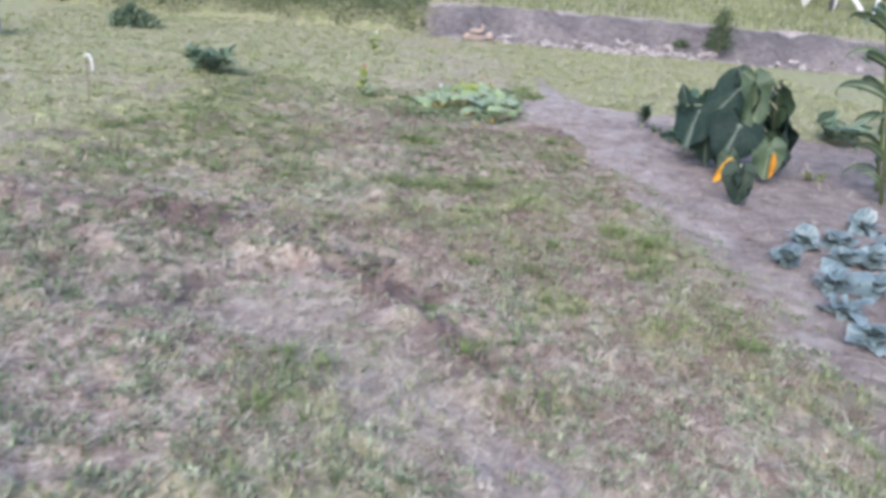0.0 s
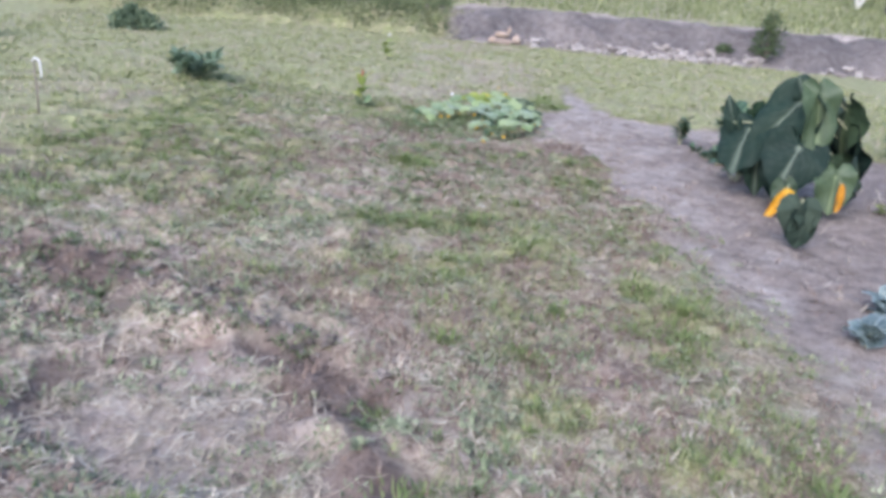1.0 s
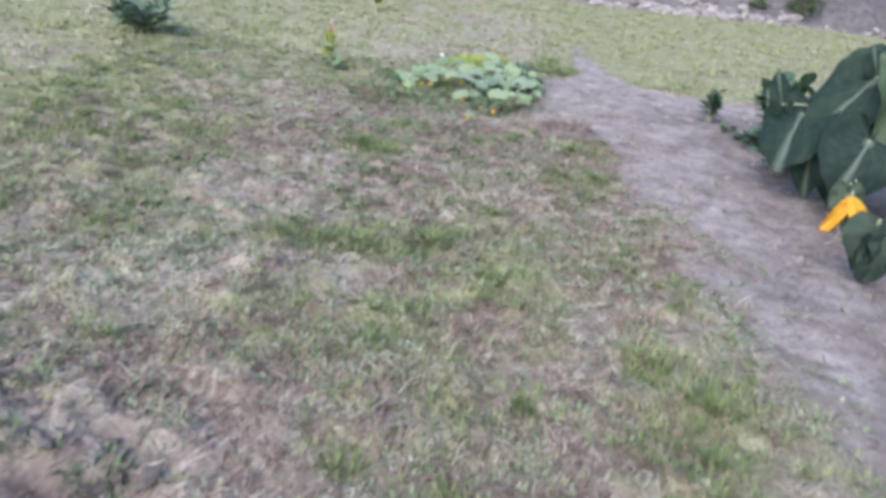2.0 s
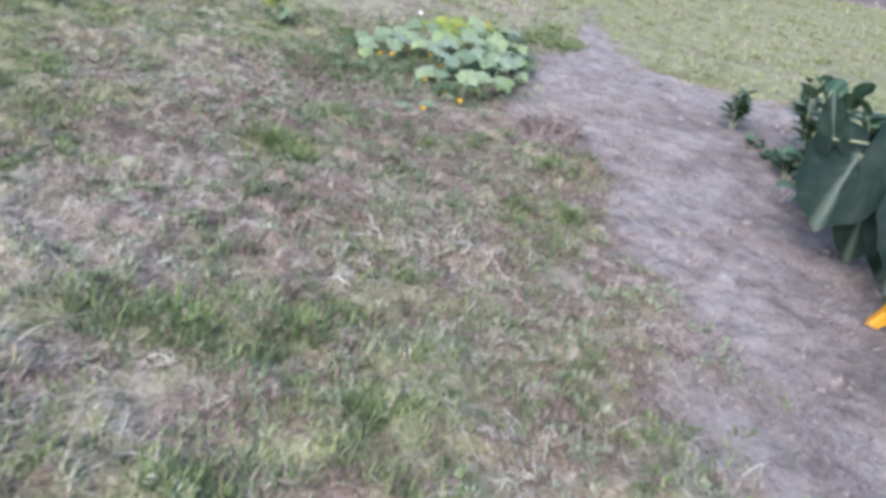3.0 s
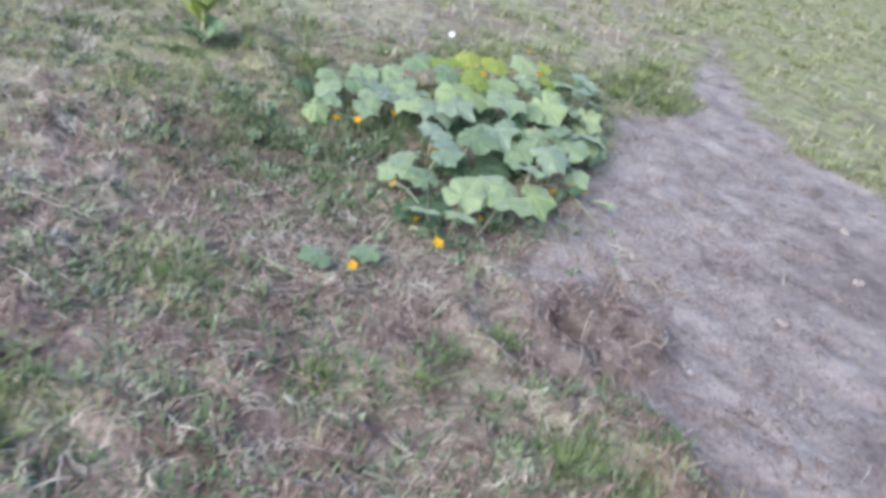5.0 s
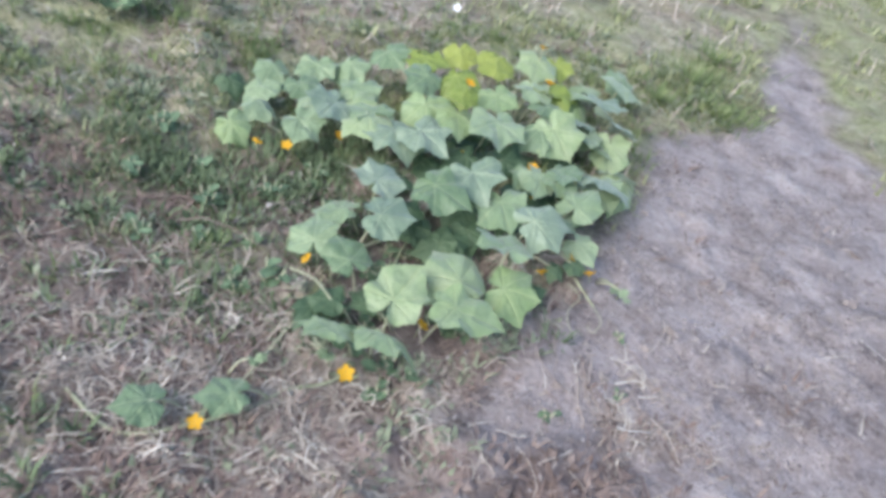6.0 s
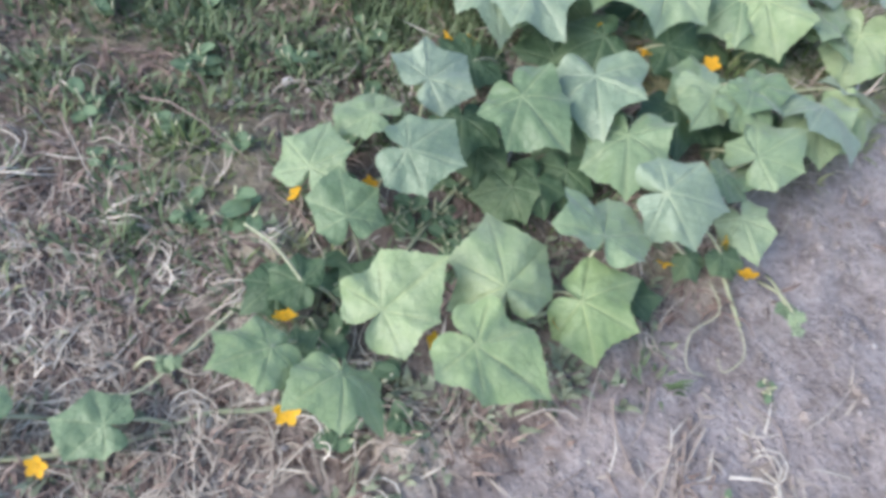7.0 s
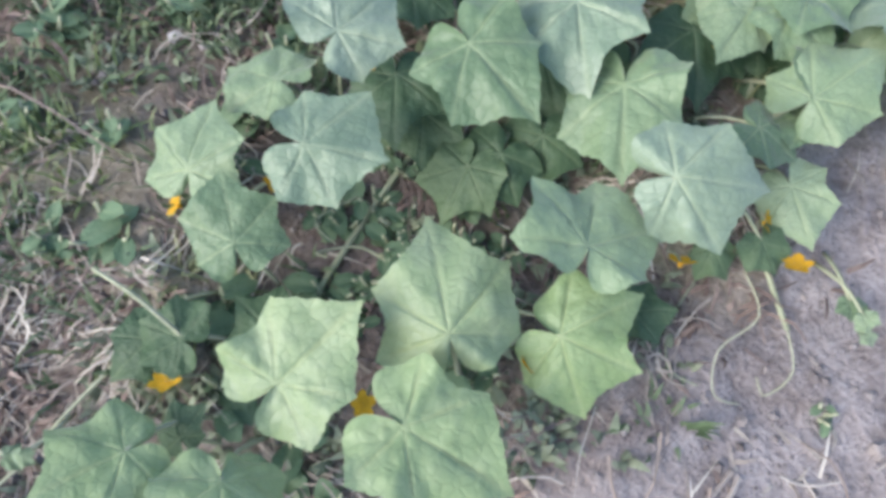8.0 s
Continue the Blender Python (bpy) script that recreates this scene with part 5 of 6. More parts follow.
leafy_plant("pepper_plant", 2.38, 7.33, 4, 0.06, 0.09, 0.07, 4, "low", "tiny dark green seedling lying on soil", "garden plant", "row of bushy plants", 16)
sprout = leafy_plant("sprout_plant", -0.77, 8.10, 3, 0.30, 0.04, 0.12, 3, "gold", "upright yellow-green sprout with reddish tip in turf", "plant", "", 6, -28)
part("bud", tube([(0.0, 0, 0.27), (0.008, 0, 0.30), (0.004, 0, 0.335)], (0.012, 0.006), 7), RED_BUD, sprout, "reddish flower bud")
leafy_plant("weed", -0.74, 8.04, 6, 0.07, 0.12, 0.06, 4, "weed", "low green weeds round the sprout's foot", "weed", "", 26)
leafy_plant("sprout_plant", -1.0, 12.0, 3, 0.32, 0.08, 0.14, 3, "gold", "upright yellow-green sprout with a white flower", "plant", "", 7)
leafy_plant("squash_plant", 4.35, 7.75, 9, 0.22, 0.34, 0.20, 5, "shrub", "low leafy green vegetable plant on soil", "vegetable plant", "", 8)
leafy_plant("potato_plant", -2.62, 8.72, 15, 0.27, 0.34, 0.15, 10, "shrub", "low rounded grey-green leafy plant in dry turf", "vegetable plant", "", 9)
leafy_plant("yellow_weed", 3.25, 5.9, 4, 0.08, 0.12, 0.07, 4, "gold", "small yellowing weed on bare soil", "weed", "", 10)
SEEDLINGS_A = (
    (0.321, 7.27, 3, 0.05, 0.045), (0.554, 7.373, 3, 0.04, 0.035), (0.743, 7.411, 3, 0.05, 0.045), (0.645, 7.208, 3, 0.04, 0.045), (0.583, 7.464, 4, 0.03, 0.025), (0.52, 7.5, 4, 0.03, 0.022),
    (0.62, 7.52, 4, 0.03, 0.025), (0.68, 7.55, 3, 0.03, 0.022), (0.56, 7.57, 4, 0.03, 0.022), (0.3, 7.45, 4, 0.03, 0.03), (0.22, 7.36, 4, 0.04, 0.03), (0.36, 7.42, 3, 0.03, 0.03),
    (0.66, 7.13, 4, 0.03, 0.03), (0.72, 7.2, 4, 0.03, 0.028), (0.48, 7.28, 4, 0.05, 0.04), (0.55, 7.22, 3, 0.05, 0.04), (0.15, 7.55, 5, 0.05, 0.035), (0.3, 7.58, 4, 0.05, 0.035),
)
SEEDLINGS_B = (
    (0.1, 7.2, 4, 0.03, 0.03), (1.12, 7.42, 3, 0.02, 0.018), (1.08, 7.62, 3, 0.02, 0.018), (0.99, 7.28, 3, 0.02, 0.02), (0.05, 7.42, 5, 0.05, 0.035), (-0.05, 7.55, 5, 0.05, 0.035),
    (0.12, 7.3, 4, 0.04, 0.03), (0.2, 7.68, 5, 0.05, 0.035), (0.0, 7.25, 4, 0.04, 0.03), (-0.15, 7.4, 5, 0.05, 0.035), (0.32, 7.5, 4, 0.05, 0.035), (0.27, 7.22, 4, 0.04, 0.03),
    (-0.22, 7.6, 5, 0.05, 0.035), (0.6, 7.56, 4, 0.03, 0.025), (0.64, 7.48, 3, 0.03, 0.02), (0.49, 7.55, 4, 0.03, 0.022),
)
for n, (x, y, stems, tall, size) in enumerate(SEEDLINGS_A + SEEDLINGS_B):
    leafy_plant("weed", x, y, stems, tall, size * 0.9, size, 2, "weed", "tiny low green weed seedling on soil", "weed", "weeds round the cucumber plant", 100 + n, 25)


wrng = random.Random(88)
for k in range(26):
    x, y = wrng.gauss(0.59, 0.07), wrng.gauss(7.46, 0.08)
    leafy_plant("weed", x, y, wrng.choice((2, 3, 4)), wrng.uniform(0.015, 0.035), 0.022, wrng.uniform(0.018, 0.032), 2, "weed", "tiny low green weed seedling on soil", "weed", "weeds round the cucumber plant", 200 + k, 25)


def white_flower(x, y, tall, name="white_flower"):
    ob = thing(name, x, y, land_at(x, y), "small white flower on a thin stem in turf", "flower")
    part("stem", tube([(0, 0, -0.01), (0.004, 0, tall * 0.5), (0, 0, tall)], (0.003, 0.002), 5), STEM, ob)
    me = FLOWER.copy()
    me.materials[0] = WHITE
    put("blossom", me, ob, Matrix.Translation((0, 0, tall)) @ pose(0, 0, 0, 40, 0, 0) @ Matrix.Scale(0.020, 4), "white petals")


white_flower(0.08, 9.02, 0.05)
white_flower(-0.98, 11.95, 0.34)

# ---- cabbages ----
CAB = [blade_mesh("cabbage_leaf", 120 + k, cabbage_outline, 7, 40, (0, 0.45, -0.45, 0.9, -0.9), 0.10, 0.30 + 0.25 * k, 0.20, CABBAGE, 0.11, 1.0) for k in range(3)]


def cabbage(x, y, size, leaves, seed):
    rng = random.Random(seed)
    ob = thing("cabbage", x, y, land_at(x, y) + 0.01, "young blue-green cabbage with waxy spreading leaves on soil", "cabbage", "cabbages in the bed")
    part("stem", tube([(0, 0, -0.02), (0, 0, 0.03), (0.005, 0, 0.055)], (0.010, 0.006), 7), STEM, ob)
    for k in range(leaves):
        u = k / leaves
        m = Matrix.Translation((0, 0, 0.012 + 0.045 * u)) @ pose(0, 0, 0, 14 + 52 * u + rng.uniform(-14, 14), rng.uniform(-22, 22), k * 137.5 + rng.uniform(-30, 30)) @ Matrix.Scale(size * rng.uniform(0.55, 1.25) * (1 - 0.35 * u), 4)
        put("leaf", rng.choice(CAB), ob, m)


for n, (x, y, size) in enumerate(((2.07, 3.72, 0.17), (2.33, 4.10, 0.18), (2.20, 3.44, 0.18), (2.64, 4.24, 0.19), (2.62, 3.84, 0.19), (2.44, 3.46, 0.18), (2.12, 3.12, 0.17), (2.08, 2.80, 0.17),
                                  (2.95, 4.55, 0.2), (2.42, 3.08, 0.18), (2.38, 2.74, 0.17), (2.45, 3.85, 0.15), (2.85, 4.1, 0.19), (2.80, 3.5, 0.19), (2.15, 2.48, 0.17))):
    cabbage(x, y, size * 0.68, 11, 30 + n)


# ---- maize ----
STRAPS = [strap("maize_leaf", 0.44, 0.085, 1.0, 2.4, MAIZE), strap("maize_leaf", 0.38, 0.08, 1.15, 2.9, MAIZE, curl=0.12), strap("maize_leaf", 0.48, 0.09, 0.9, 2.7, MAIZE, curl=-0.10)]


def maize(x, y, tall, turn, seed):
    rng = random.Random(seed)
    ob = thing("maize_plant", x, y, land_at(x, y), "tall green maize plant with arching strap leaves", "maize", "maize plants")
    part("stalk", tube([(0, 0, -0.02), (-0.08 * tall, 0, 0.4 * tall), (-0.17 * tall, 0.01, 0.75 * tall), (-0.24 * tall, 0, tall)], (0.017, 0.007), 8), MAIZE_STALK, ob)
    for k in range(14):
        h = 0.12 + (tall - 0.25) * k / 13
        m = Matrix.Translation((-0.22 * h, 0, h)) @ pose(0, 0, 0, 0, 0, turn + 180 * (k % 2) + rng.uniform(-50, 50)) @ pose(0, 0, 0, 0, rng.choice((-1, 1)) * rng.uniform(20, 60), 0) @ Matrix.Scale(rng.uniform(0.8, 1.1) * (1 - 0.3 * abs(k / 13 - 0.5)), 4)
        put("leaf", rng.choice(STRAPS), ob, m)


maize(3.52, 5.35, 1.70, 80, 1)
maize(3.80, 5.1, 1.65, 50, 2)
maize(3.70, 5.75, 1.70, 110, 3)
maize(3.58, 4.75, 1.45, 60, 4)
maize(3.62, 5.05, 1.55, 20, 5)


# ---- bushes of many small leaves ----
def foliage(name, seed, count, shape, size, material):
    """Many small folded leaves through a volume; shape(rng) gives a place."""
    rs = np.random.RandomState(seed)
    rng = random.Random(seed)
    c = shape(rs, count) if material is HEDGE_LEAF or name == "far_hedge" else np.array([shape(rng) for _ in range(count)])
    d = rs.normal(size=(count, 3)) + [0, 0, 0.4]
    d /= np.linalg.norm(d, axis=1)[:, None]
    s = np.cross(d, rs.normal(size=(count, 3)))
    s /= np.linalg.norm(s, axis=1)[:, None]
    n = np.cross(d, s)
    k = (size * rs.uniform(0.5, 1.3, count))[:, None]
    co = np.stack([c, c + d * k * 0.5 + s * k * 0.3 + n * k * 0.08, c + d * k, c + d * k * 0.5 - s * k * 0.3 + n * k * 0.08], 1).reshape(-1, 3)
    o = np.arange(count)[:, None] * 4
    return raw(name, co, np.concatenate([o + [0, 1, 2], o + [0, 2, 3]], 1).reshape(-1, 3), material)


BUSH_LEAF = varied("bush_foliage", [(0.12, (0.035, 0.06, 0.03)), (0.5, (0.075, 0.11, 0.055)), (0.9, (0.13, 0.17, 0.085))], 3, 40, 0.7, 0.6, "island", 0.1, thin=0.2)
HEDGE_LEAF = varied("weed_foliage", [(0.12, (0.075, 0.095, 0.055)), (0.5, (0.14, 0.175, 0.09)), (0.9, (0.26, 0.28, 0.15))], 1.2, 30, 0.75, 0.5, "island", 0.1, thin=0.2)
MOUND_LEAF = varied("mound_foliage", [(0.12, (0.06, 0.095, 0.06)), (0.5, (0.125, 0.18, 0.115)), (0.9, (0.25, 0.32, 0.21))], 3, 40, 0.7, 0.6, "island", 0.1, thin=0.2)


def dome(w, d, h, lift=0.0, hollow=0.4):
    def shape(rng):
        a, u = rng.uniform(0, 2 * math.pi), rng.uniform(0, 1)
        r = math.sqrt(1 - u * u) * rng.uniform(hollow, 1) * (0.85 + 0.25 * math.sin(3 * a + 1.3))
        return (w * r * math.cos(a), d * r * math.sin(a), lift + h * u * rng.uniform(0.55, 1.05))
    return shape


def bush(name, x, y, w, d, h, lift, count, size, material, label, twigs, seed):
    rng = random.Random(seed)
    ob = thing(name, x, y, land_at(x, y), label, "bush")
    for k in range(twigs):
        a = rng.uniform(0, 2 * math.pi)
        tip = (0.7 * w * math.cos(a) * rng.random(), 0.7 * d * math.sin(a) * rng.random(), (lift + h) * rng.uniform(0.6, 1.0))
        part("branch", tube(arc((0.02 * math.cos(a), 0.02 * math.sin(a), -0.03), tip, 0.0, 5, rng.uniform(-0.15, 0.15)), (0.012, 0.003), 5), BARK, ob)
    put("foliage", foliage("foliage", seed, count, dome(w, d, h, lift), size, material), ob, Matrix.Identity(4))
    return ob


bush("low_bush", -5.25, 13.1, 0.47, 0.35, 0.34, 0.0, 1500, 0.09, MOUND_LEAF, "low dark green mounded bush on the lawn", 6, 1)
bush("twiggy_bush", 6.02, 16.62, 0.38, 0.34, 0.85, 0.12, 900, 0.075, BUSH_LEAF, "small dark twiggy bush at the foot of the soil bank", 12, 2)
bush("low_bush", 5.25, 16.75, 0.22, 0.16, 0.14, 0.0, 350, 0.06, BUSH_LEAF, "small dark clump of weeds on the soil bank", 3, 3)


def weedy_strip(rs, count):
    x, y = rs.uniform(-9.0, -0.35, count), rs.uniform(16.5, 18.6, count)
    top = 0.42 * (0.55 + 0.8 * vnoise(x, y, 0.7, 30)) * np.where(x > -0.9, 0.35, 1)
    return np.stack([x, y, land(x, y) + top * rs.rand(count) ** 0.7], 1)


tagged(new("weed_bank", foliage("weed_bank", 31, 16000, weedy_strip, 0.065, HEDGE_LEAF)), "dark green weeds grown over the low bank", "weeds", kind="stuff")


def far_hedge(rs, count):
    x, y = rs.uniform(-60, 90, count), rs.uniform(70, 74, count)
    top = 2.6 * (0.6 + 0.6 * vnoise(x, 0 * x, 3.0, 31))
    return np.stack([x, y, land(x, y) + top * rs.rand(count)], 1)


tagged(new("far_hedge", foliage("far_hedge", 32, 9000, far_hedge, 0.55, BUSH_LEAF)), "dark green hedge closing the far field", "hedge", kind="stuff")


# ---- stones, clods, pebbles ----
def crumbs(seed, count, box):
    """Small eight-sided crumbs of earth strewn over the bare soil."""
    rs = np.random.RandomState(seed)
    x, y = rs.uniform(box[0], box[1], count * 5), rs.uniform(box[2], box[3], count * 5)
    keep = rs.rand(count * 5) < bare(x, y) * (0.15 + 0.85 * smooth(vnoise(x, y, 0.25, 50) * 0.6 + vnoise(x, y, 0.07, 51) * 0.4, 0.42, 0.62))
    x, y = x[keep][:count], y[keep][:count]
    n = len(x)
    size = 0.002 + 0.007 * rs.rand(n) ** 4
    corners = np.array([(1, 0, 0), (0, 1, 0), (-1, 0, 0), (0, -1, 0), (0, 0, 0.8), (0, 0, -0.8)])
    co = corners[None] * (size[:, None, None] * rs.uniform(0.6, 1.3, (n, 6, 1)))
    a = rs.uniform(0, 2 * math.pi, n)
    c, s = np.cos(a)[:, None], np.sin(a)[:, None]
    co = np.stack([co[..., 0] * c - co[..., 1] * s, co[..., 0] * s + co[..., 1] * c, co[..., 2]], 2) + np.stack([x, y, land(x, y) + 0.3 * size], 1)[:, None]
    sides = np.array([(0, 1, 4), (1, 2, 4), (2, 3, 4), (3, 0, 4), (1, 0, 5), (2, 1, 5), (3, 2, 5), (0, 3, 5)])
    tri = (np.arange(n)[:, None, None] * 6 + sides[None]).reshape(-1, 3)
    return tagged(new("soil_crumbs", raw("soil_crumbs", co.reshape(-1, 3), tri, CRUMB)), "loose grey-brown crumbs of earth on bare soil", "soil crumbs", kind="stuff")


crumbs(61, 7000, (0.1, 1.8, 6.6, 9.0))
crumbs(62, 7000, (0.3, 3.6, 1.2, 6.9))
CLODS = []
for k in range(5):
    bm = lump(k + 1, 1.0, (1, 0.8, 0.6), 2, 0.7)
    me = bpy.data.meshes.new("clod")
    bm.to_mesh(me)
    bm.free()
    me.materials.append(CLOD)
    CLODS.append(me)
DUG_CLODS = [me.copy() for me in CLODS]
for me in DUG_CLODS:
    me.materials[0] = DARK_CLOD
GREY_CLODS = [me.copy() for me in CLODS]
for me in GREY_CLODS:
    me.materials[0] = GREY_CLOD
krng = random.Random(12)


def clod(x, y, size, label="rough lump of grey soil lying on the ground", shapes=CLODS):
    ob = new("soil_clod", krng.choice(shapes))
    ob.matrix_basis = pose(x, y, land_at(x, y) + size * 0.25, krng.uniform(-20, 20), krng.uniform(-20, 20), krng.uniform(0, 360)) @ Matrix.Scale(size, 4)
    tagged(ob, label, "soil clod", "soil clods")


for k in range(70):
    a = krng.uniform(0, 2 * math.pi)
    x, y = 1.09 + 0.19 * math.cos(a) * krng.uniform(0.2, 1.5), 7.0 + 0.14 * math.sin(a) * krng.uniform(0.2, 1.5)
    if min(math.hypot(x - 1.02, y - 7.0), math.hypot(x - 1.21, y - 7.06), math.hypot(x - 1.14, y - 6.88)) < 0.055:
        continue
    clod(x, y, 0.004 + 0.014 * krng.random() ** 2, "dark reddish crumbly clod beside a scraped hole", DUG_CLODS)
for k in range(95):
    clod(krng.uniform(1.5, 2.7), krng.uniform(3.6, 8.6), 0.006 + 0.018 * krng.random() ** 2)
for k in range(90):
    u = krng.random()
    x = -1.0 + 1.15 * u
    clod(x + krng.gauss(0, 0.05), 3.72 - 0.64 * u + krng.gauss(0, 0.06), 0.008 + 0.022 * krng.random() ** 2, "dark grey crumbly lump along the worn edge of turf", GREY_CLODS)
for k in range(45):
    clod(krng.uniform(0.95, 1.5), krng.uniform(7.1, 8.5), 0.004 + 0.010 * krng.random() ** 2)


def bank_clods(seed, spots):
    """Dry clods heaped along the bank's foot, as one mesh."""
    rng = random.Random(seed)
    co, tri = [], []
    for x, y, size in spots(rng):
        me = rng.choice(CLODS)
        m = pose(x, y, land_at(x, y) + size * 0.2, rng.uniform(-20, 20), rng.uniform(-20, 20), rng.uniform(0, 360)) @ Matrix.Scale(size, 4)
        base = len(co)
        co += [m @ v.co for v in me.vertices]
        tri += [[base + k for k in p.vertices] for p in me.polygons]
    tagged(new("bank_clods", raw("bank_clods", [tuple(v) for v in co], tri, PALE_CLOD_ISLAND)), "pale dry clods heaped along the soil bank's foot", "soil clods", kind="stuff")


bank_clods(91, lambda rng: [(rng.choice((rng.uniform(1.2, 5.8), rng.gauss(3.0, 0.8), rng.gauss(4.6, 0.5))), 16.1 + 0.6 * rng.random() ** 1.3, 0.03 + 0.11 * rng.random() ** 2) for _ in range(240)])
bank_clods(92, lambda rng: [(rng.uniform(6.4, 11), rng.uniform(15.9, 16.6), 0.03 + 0.08 * rng.random() ** 2) for _ in range(50)])

PEB = []
for k in range(3):
    bm = lump(k + 20, 1.0, (1, 0.8, 0.55), 1, 0.25)
    me = bpy.data.meshes.new("pebble")
    bm.to_mesh(me)
    bm.free()
    me.materials.append(PEBBLE)
    PEB.append(me)


def pebble(x, y, size):
    ob = new("pebble", krng.choice(PEB))
    ob.matrix_basis = pose(x, y, land_at(x, y) + size * 0.3, 0, 0, krng.uniform(0, 360)) @ Matrix.Scale(size, 4)
    tagged(ob, "small pale pebble lying on the ground", "pebble", "pebbles")


for x, y, size in ((-0.26, 6.6, 0.016), (1.357, 6.973, 0.012), (0.82, 7.16, 0.006), (0.55, 7.10, 0.008)):
    pebble(x, y, size)
for k in range(30):
    pebble(krng.uniform(0.95, 2.2), krng.uniform(4.3, 8.2), krng.uniform(0.003, 0.006))

pile = thing("stone_pile", 0.80, 16.22, land_at(0.80, 16.22), "small pile of orange and grey stones beside the bank", "stones")
for k, (x, y, z, size, squash) in enumerate(((0.0, 0.0, 0.06, 0.26, (1.1, 0.7, 0.45)), (-0.06, 0.03, 0.26, 0.22, (1.0, 0.6, 0.35)), (0.32, 0.12, 0.12, 0.16, (0.8, 0.8, 0.9)), (0.10, 0.05, 0.36, 0.10, (0.5, 0.5, 1.1)), (-0.30, 0.05, 0.10, 0.12, (1, 0.8, 0.8)))):
    ob = part("stone", lump(40 + k, size * 0.75, squash, 3, 0.3), STONE, pile)
    ob.location = (0.75 * x, 0.75 * y, 0.75 * z)

# ---- stake, post and the white frame ----
stake = thing("garden_stake", -3.0, 6.42, land_at(-3.0, 6.42), "thin dark garden stake with a pale bent top", "stake")
part("stick", tube([(0, 0, -0.05), (0.004, 0, 0.2), (0.0, 0.0, 0.40)], (0.007, 0.006), 7), STAKE, stake)
part("cap", tube([(-0.012, 0, 0.40), (0.008, 0, 0.425), (0.035, 0, 0.42), (0.048, 0, 0.385), (0.050, 0, 0.30), (0.046, 0, 0.28)], (0.010, 0.008), 8), WHITE, stake, "pale bent plastic sleeve")

block = thing("concrete_block", -6.3, 10.6, land_at(-6.3, 10.6), "grey concrete block standing in the grass", "concrete block")
bm = bmesh.new()
bmesh.ops.create_cube(bm, size=1, matrix=Matrix.Translation((0, 0, 0.26)) @ Matrix.Diagonal((0.36, 0.24, 0.56, 1)))
bmesh.ops.bevel(bm, geom=bm.edges[:], offset=0.015, segments=2, affect="EDGES")
part("body", bm, GREY, block, "", False)

FX, FY = 12.1, 22.0
whiteframe = thing("white_trestle", FX, FY, land_at(FX, FY), "white-painted steel trestle on splayed legs in rough grass", "trestle")


def strut(ax, ay, bx, by, top, radius, material, name="leg", label=""):
    a = Vector((ax - FX, ay - FY, land_at(ax, ay) - 0.05 - whiteframe.location.z))
    b = Vector((bx - FX, by - FY, top))
    part(name, tube([a, a.lerp(b, 0.5), b], (radius, radius), 10), material, whiteframe, label)


strut(12.08, 22.0, 11.05, 22.3, 1.15, 0.062, WHITE)
strut(12.10, 22.0, 12.30, 22.3, 1.15, 0.062, WHITE)
strut(11.62, 25.5, 11.50, 25.6, 1.5, 0.06, WHITE)
strut(11.62, 25.5, 12.2, 25.6, 1.5, 0.06, WHITE)
strut(12.10, 24.5, 12.3, 24.5, 1.5, 0.062, WHITE)
strut(11.95, 24.3, 11.95, 24.3, 1.5, 0.065, DARK, "post", "dark upright post")
part("rail", tube([(-1.1, 0.3, 1.15), (0.25, 0.3, 1.15)], (0.05, 0.05), 10), WHITE, whiteframe)
part("rail", tube([(-0.7, 3.6, 1.5), (0.3, 3.6, 1.5)], (0.05, 0.05), 10), WHITE, whiteframe)
part("rail", tube([(0.25, 0.3, 1.15), (0.25, 2.5, 1.45), (0.3, 3.6, 1.5)], (0.05, 0.05), 10), WHITE, whiteframe)
bm = bmesh.new()
bmesh.ops.create_cube(bm, size=1, matrix=Matrix.Translation((1.6, 4.0, 1.0)) @ Matrix.Diagonal((1.5, 0.5, 0.62, 1)))
bmesh.ops.bevel(bm, geom=bm.edges[:], offset=0.03, segments=2, affect="EDGES")
part("box", bm, DARK, whiteframe, "dark box carried by the trestle", False)


# ---- dry stalks lying about ----
def stalk(points, radius, label="bleached dry straw stalk lying on the ground"):
    pts = [(p[0], p[1], land_at(p[0], p[1]) + (p[2] if len(p) > 2 else 0.006)) for p in points]
    ox, oy, oz = pts[0]
    bm = tube([(a - ox, b - oy, c - oz) for a, b, c in pts], (radius, radius * 0.6), 5)
    me = bpy.data.meshes.new("dry_stalk")
    bm.to_mesh(me)
    bm.free()
    me.materials.append(PALE_STRAW)
    ob = new("dry_stalk", me)
    ob.location = (ox, oy, oz)
    tagged(ob, label, "straw", "dry stalks")


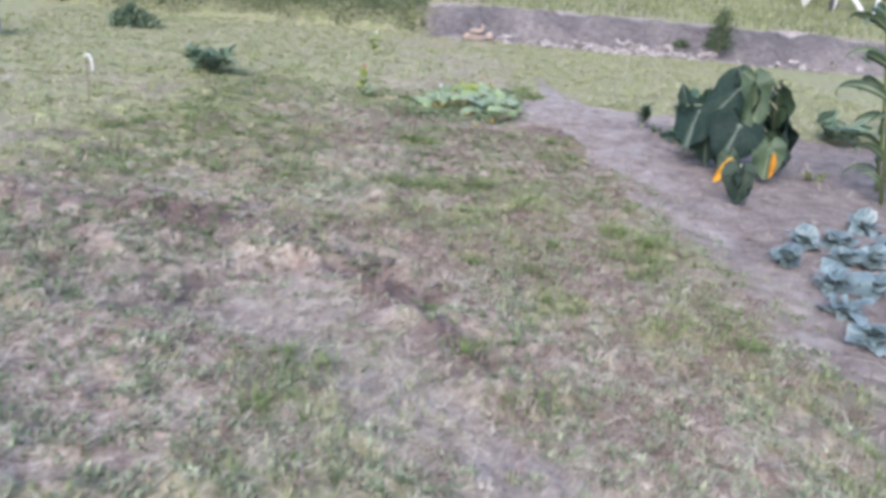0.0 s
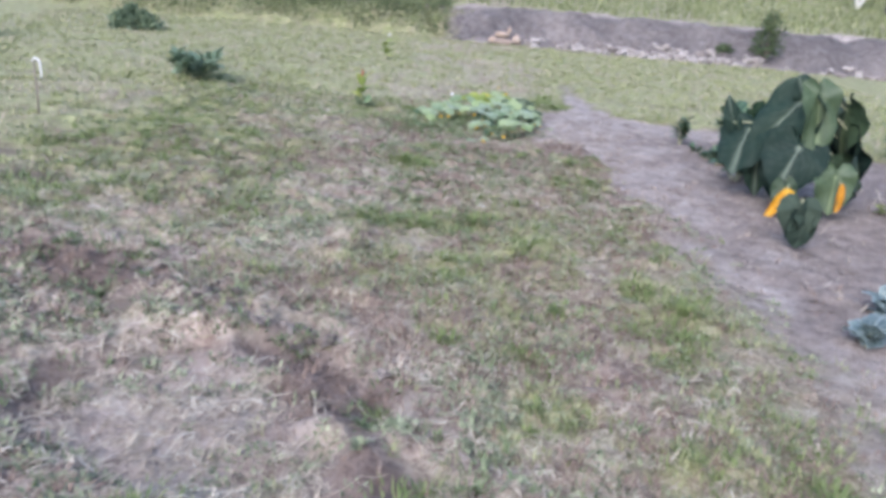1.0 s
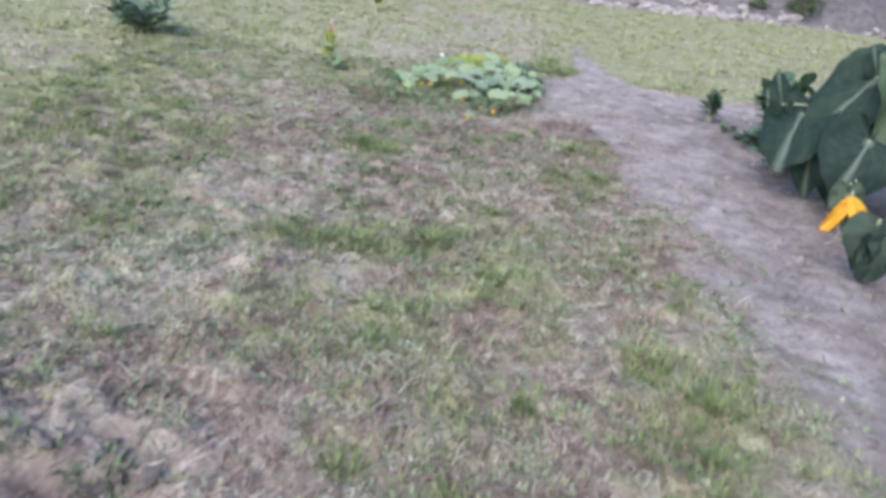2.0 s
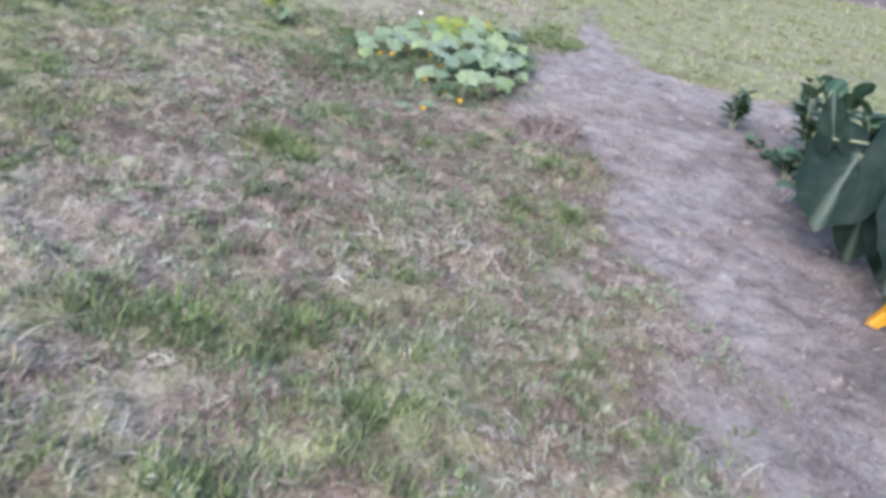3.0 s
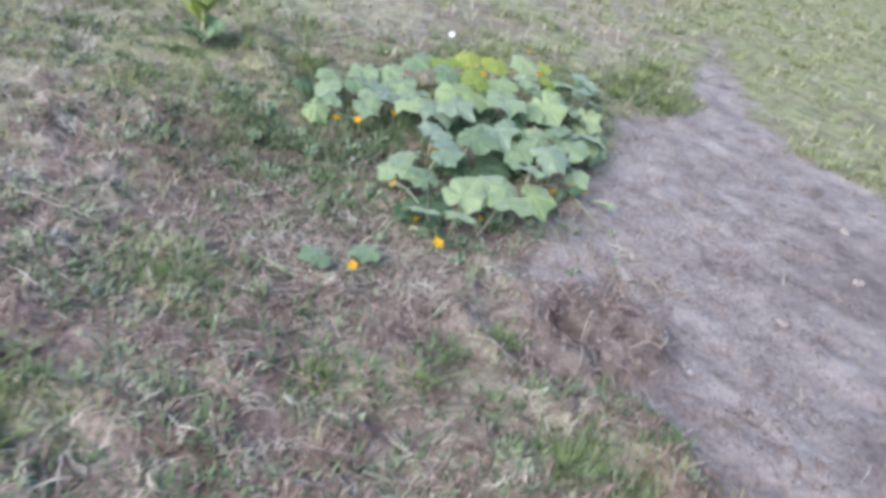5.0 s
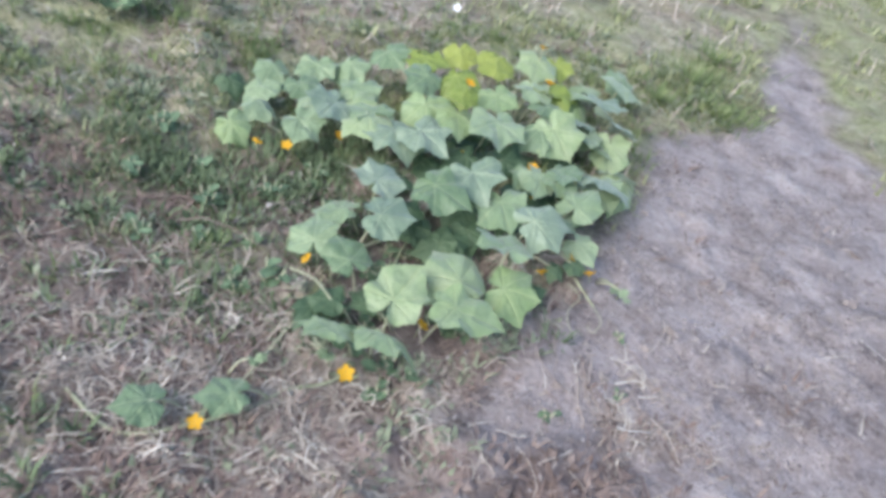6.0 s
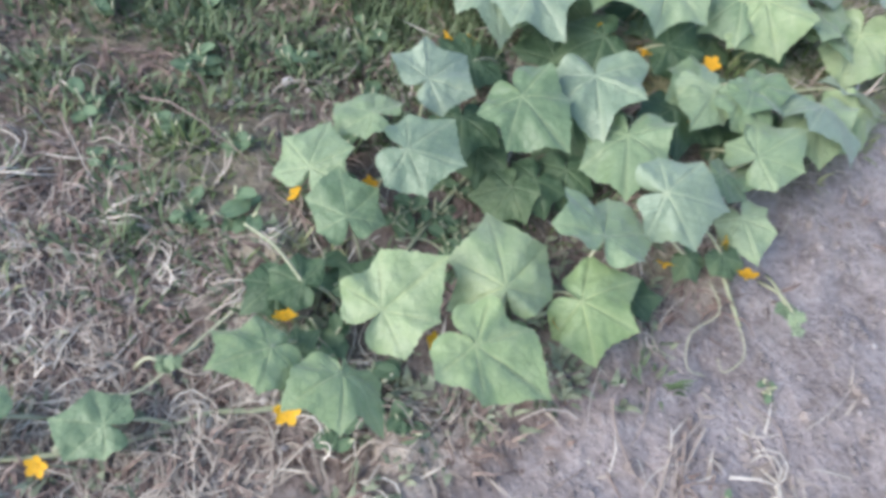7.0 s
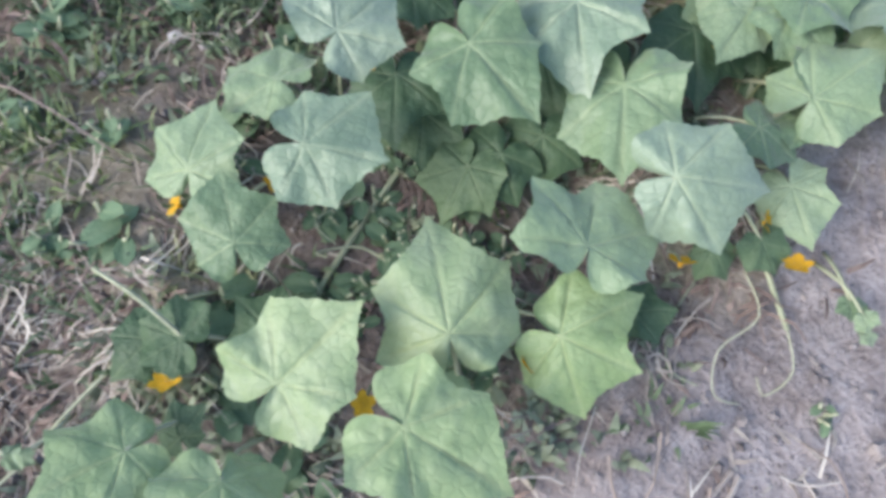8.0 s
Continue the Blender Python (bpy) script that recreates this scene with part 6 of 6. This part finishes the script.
def loose_stalk(x, y, length, rng, radius=0.0014):
    a, bend = rng.uniform(0, 2 * math.pi), rng.uniform(-1.2, 1.2)
    pts, px, py = [], x, y
    for k in range(6):
        pts.append((px, py, 0.006 + 0.012 * rng.random()))
        px, py, a = px + length / 5 * math.cos(a), py + length / 5 * math.sin(a), a + bend / 5 + rng.uniform(-0.15, 0.15)
    stalk(pts, radius * rng.uniform(0.7, 1.3))


strng = random.Random(77)
STREWN_A = (
    (-0.36, 2.8, 0.16, 14, 0.22), (0.62, 6.28, 0.25, 8, 0.16), (0.45, 5.6, 0.4, 16, 0.16), (0.5, 5.42, 0.1, 14, 0.1), (0.62, 5.45, 0.12, 14, 0.1), (0.75, 5.4, 0.12, 14, 0.09),
    (0.9, 5.45, 0.1, 10, 0.09), (0.9, 5.6, 0.4, 12, 0.15), (0.36, 7.1, 0.22, 18, 0.12), (0.3, 7.02, 0.12, 22, 0.09), (1.12, 7.42, 0.16, 18, 0.1), (1.17, 7.36, 0.1, 14, 0.06),
)
STREWN_B = (
    (0.35, 4.2, 0.6, 12, 0.15), (0.9, 4.4, 0.4, 10, 0.15), (-0.2, 3.4, 0.6, 14, 0.15), (0.8, 2.4, 0.6, 16, 0.16), (1.0, 7.4, 0.25, 8, 0.1), (1.05, 7.0, 0.22, 16, 0.09),
    (-0.4, 2.85, 0.35, 26, 0.14), (0.55, 6.6, 0.25, 10, 0.1), (1.9, 2.3, 0.4, 10, 0.18), (0.5, 6.7, 0.5, 16, 0.13), (-0.6, 6.0, 0.8, 14, 0.16),
)
for x, y, spread_, count, length in STREWN_A + STREWN_B:
    for k in range(count):
        loose_stalk(x + strng.gauss(0, spread_ * 0.6), y + strng.gauss(0, spread_ * 0.6), length * strng.uniform(0.6, 1.3), strng, 0.0027 if spread_ <= 0.12 and y < 6 else 0.0016)
stalk([(0.05, 7.31, 0.03), (0.11, 7.325, 0.05), (0.17, 7.335, 0.05), (0.25, 7.345, 0.02)], 0.0019, "long pale dry stalk lying over weeds")
pebble(0.171, 7.514, 0.012)
for row in ([(1.03, 7.50), (1.02, 7.42), (1.04, 7.34), (1.07, 7.30)], [(1.04, 7.50), (1.045, 7.43), (1.06, 7.36)], [(1.02, 7.47), (1.05, 7.40), (1.09, 7.36)]):
    stalk(row, 0.0028)
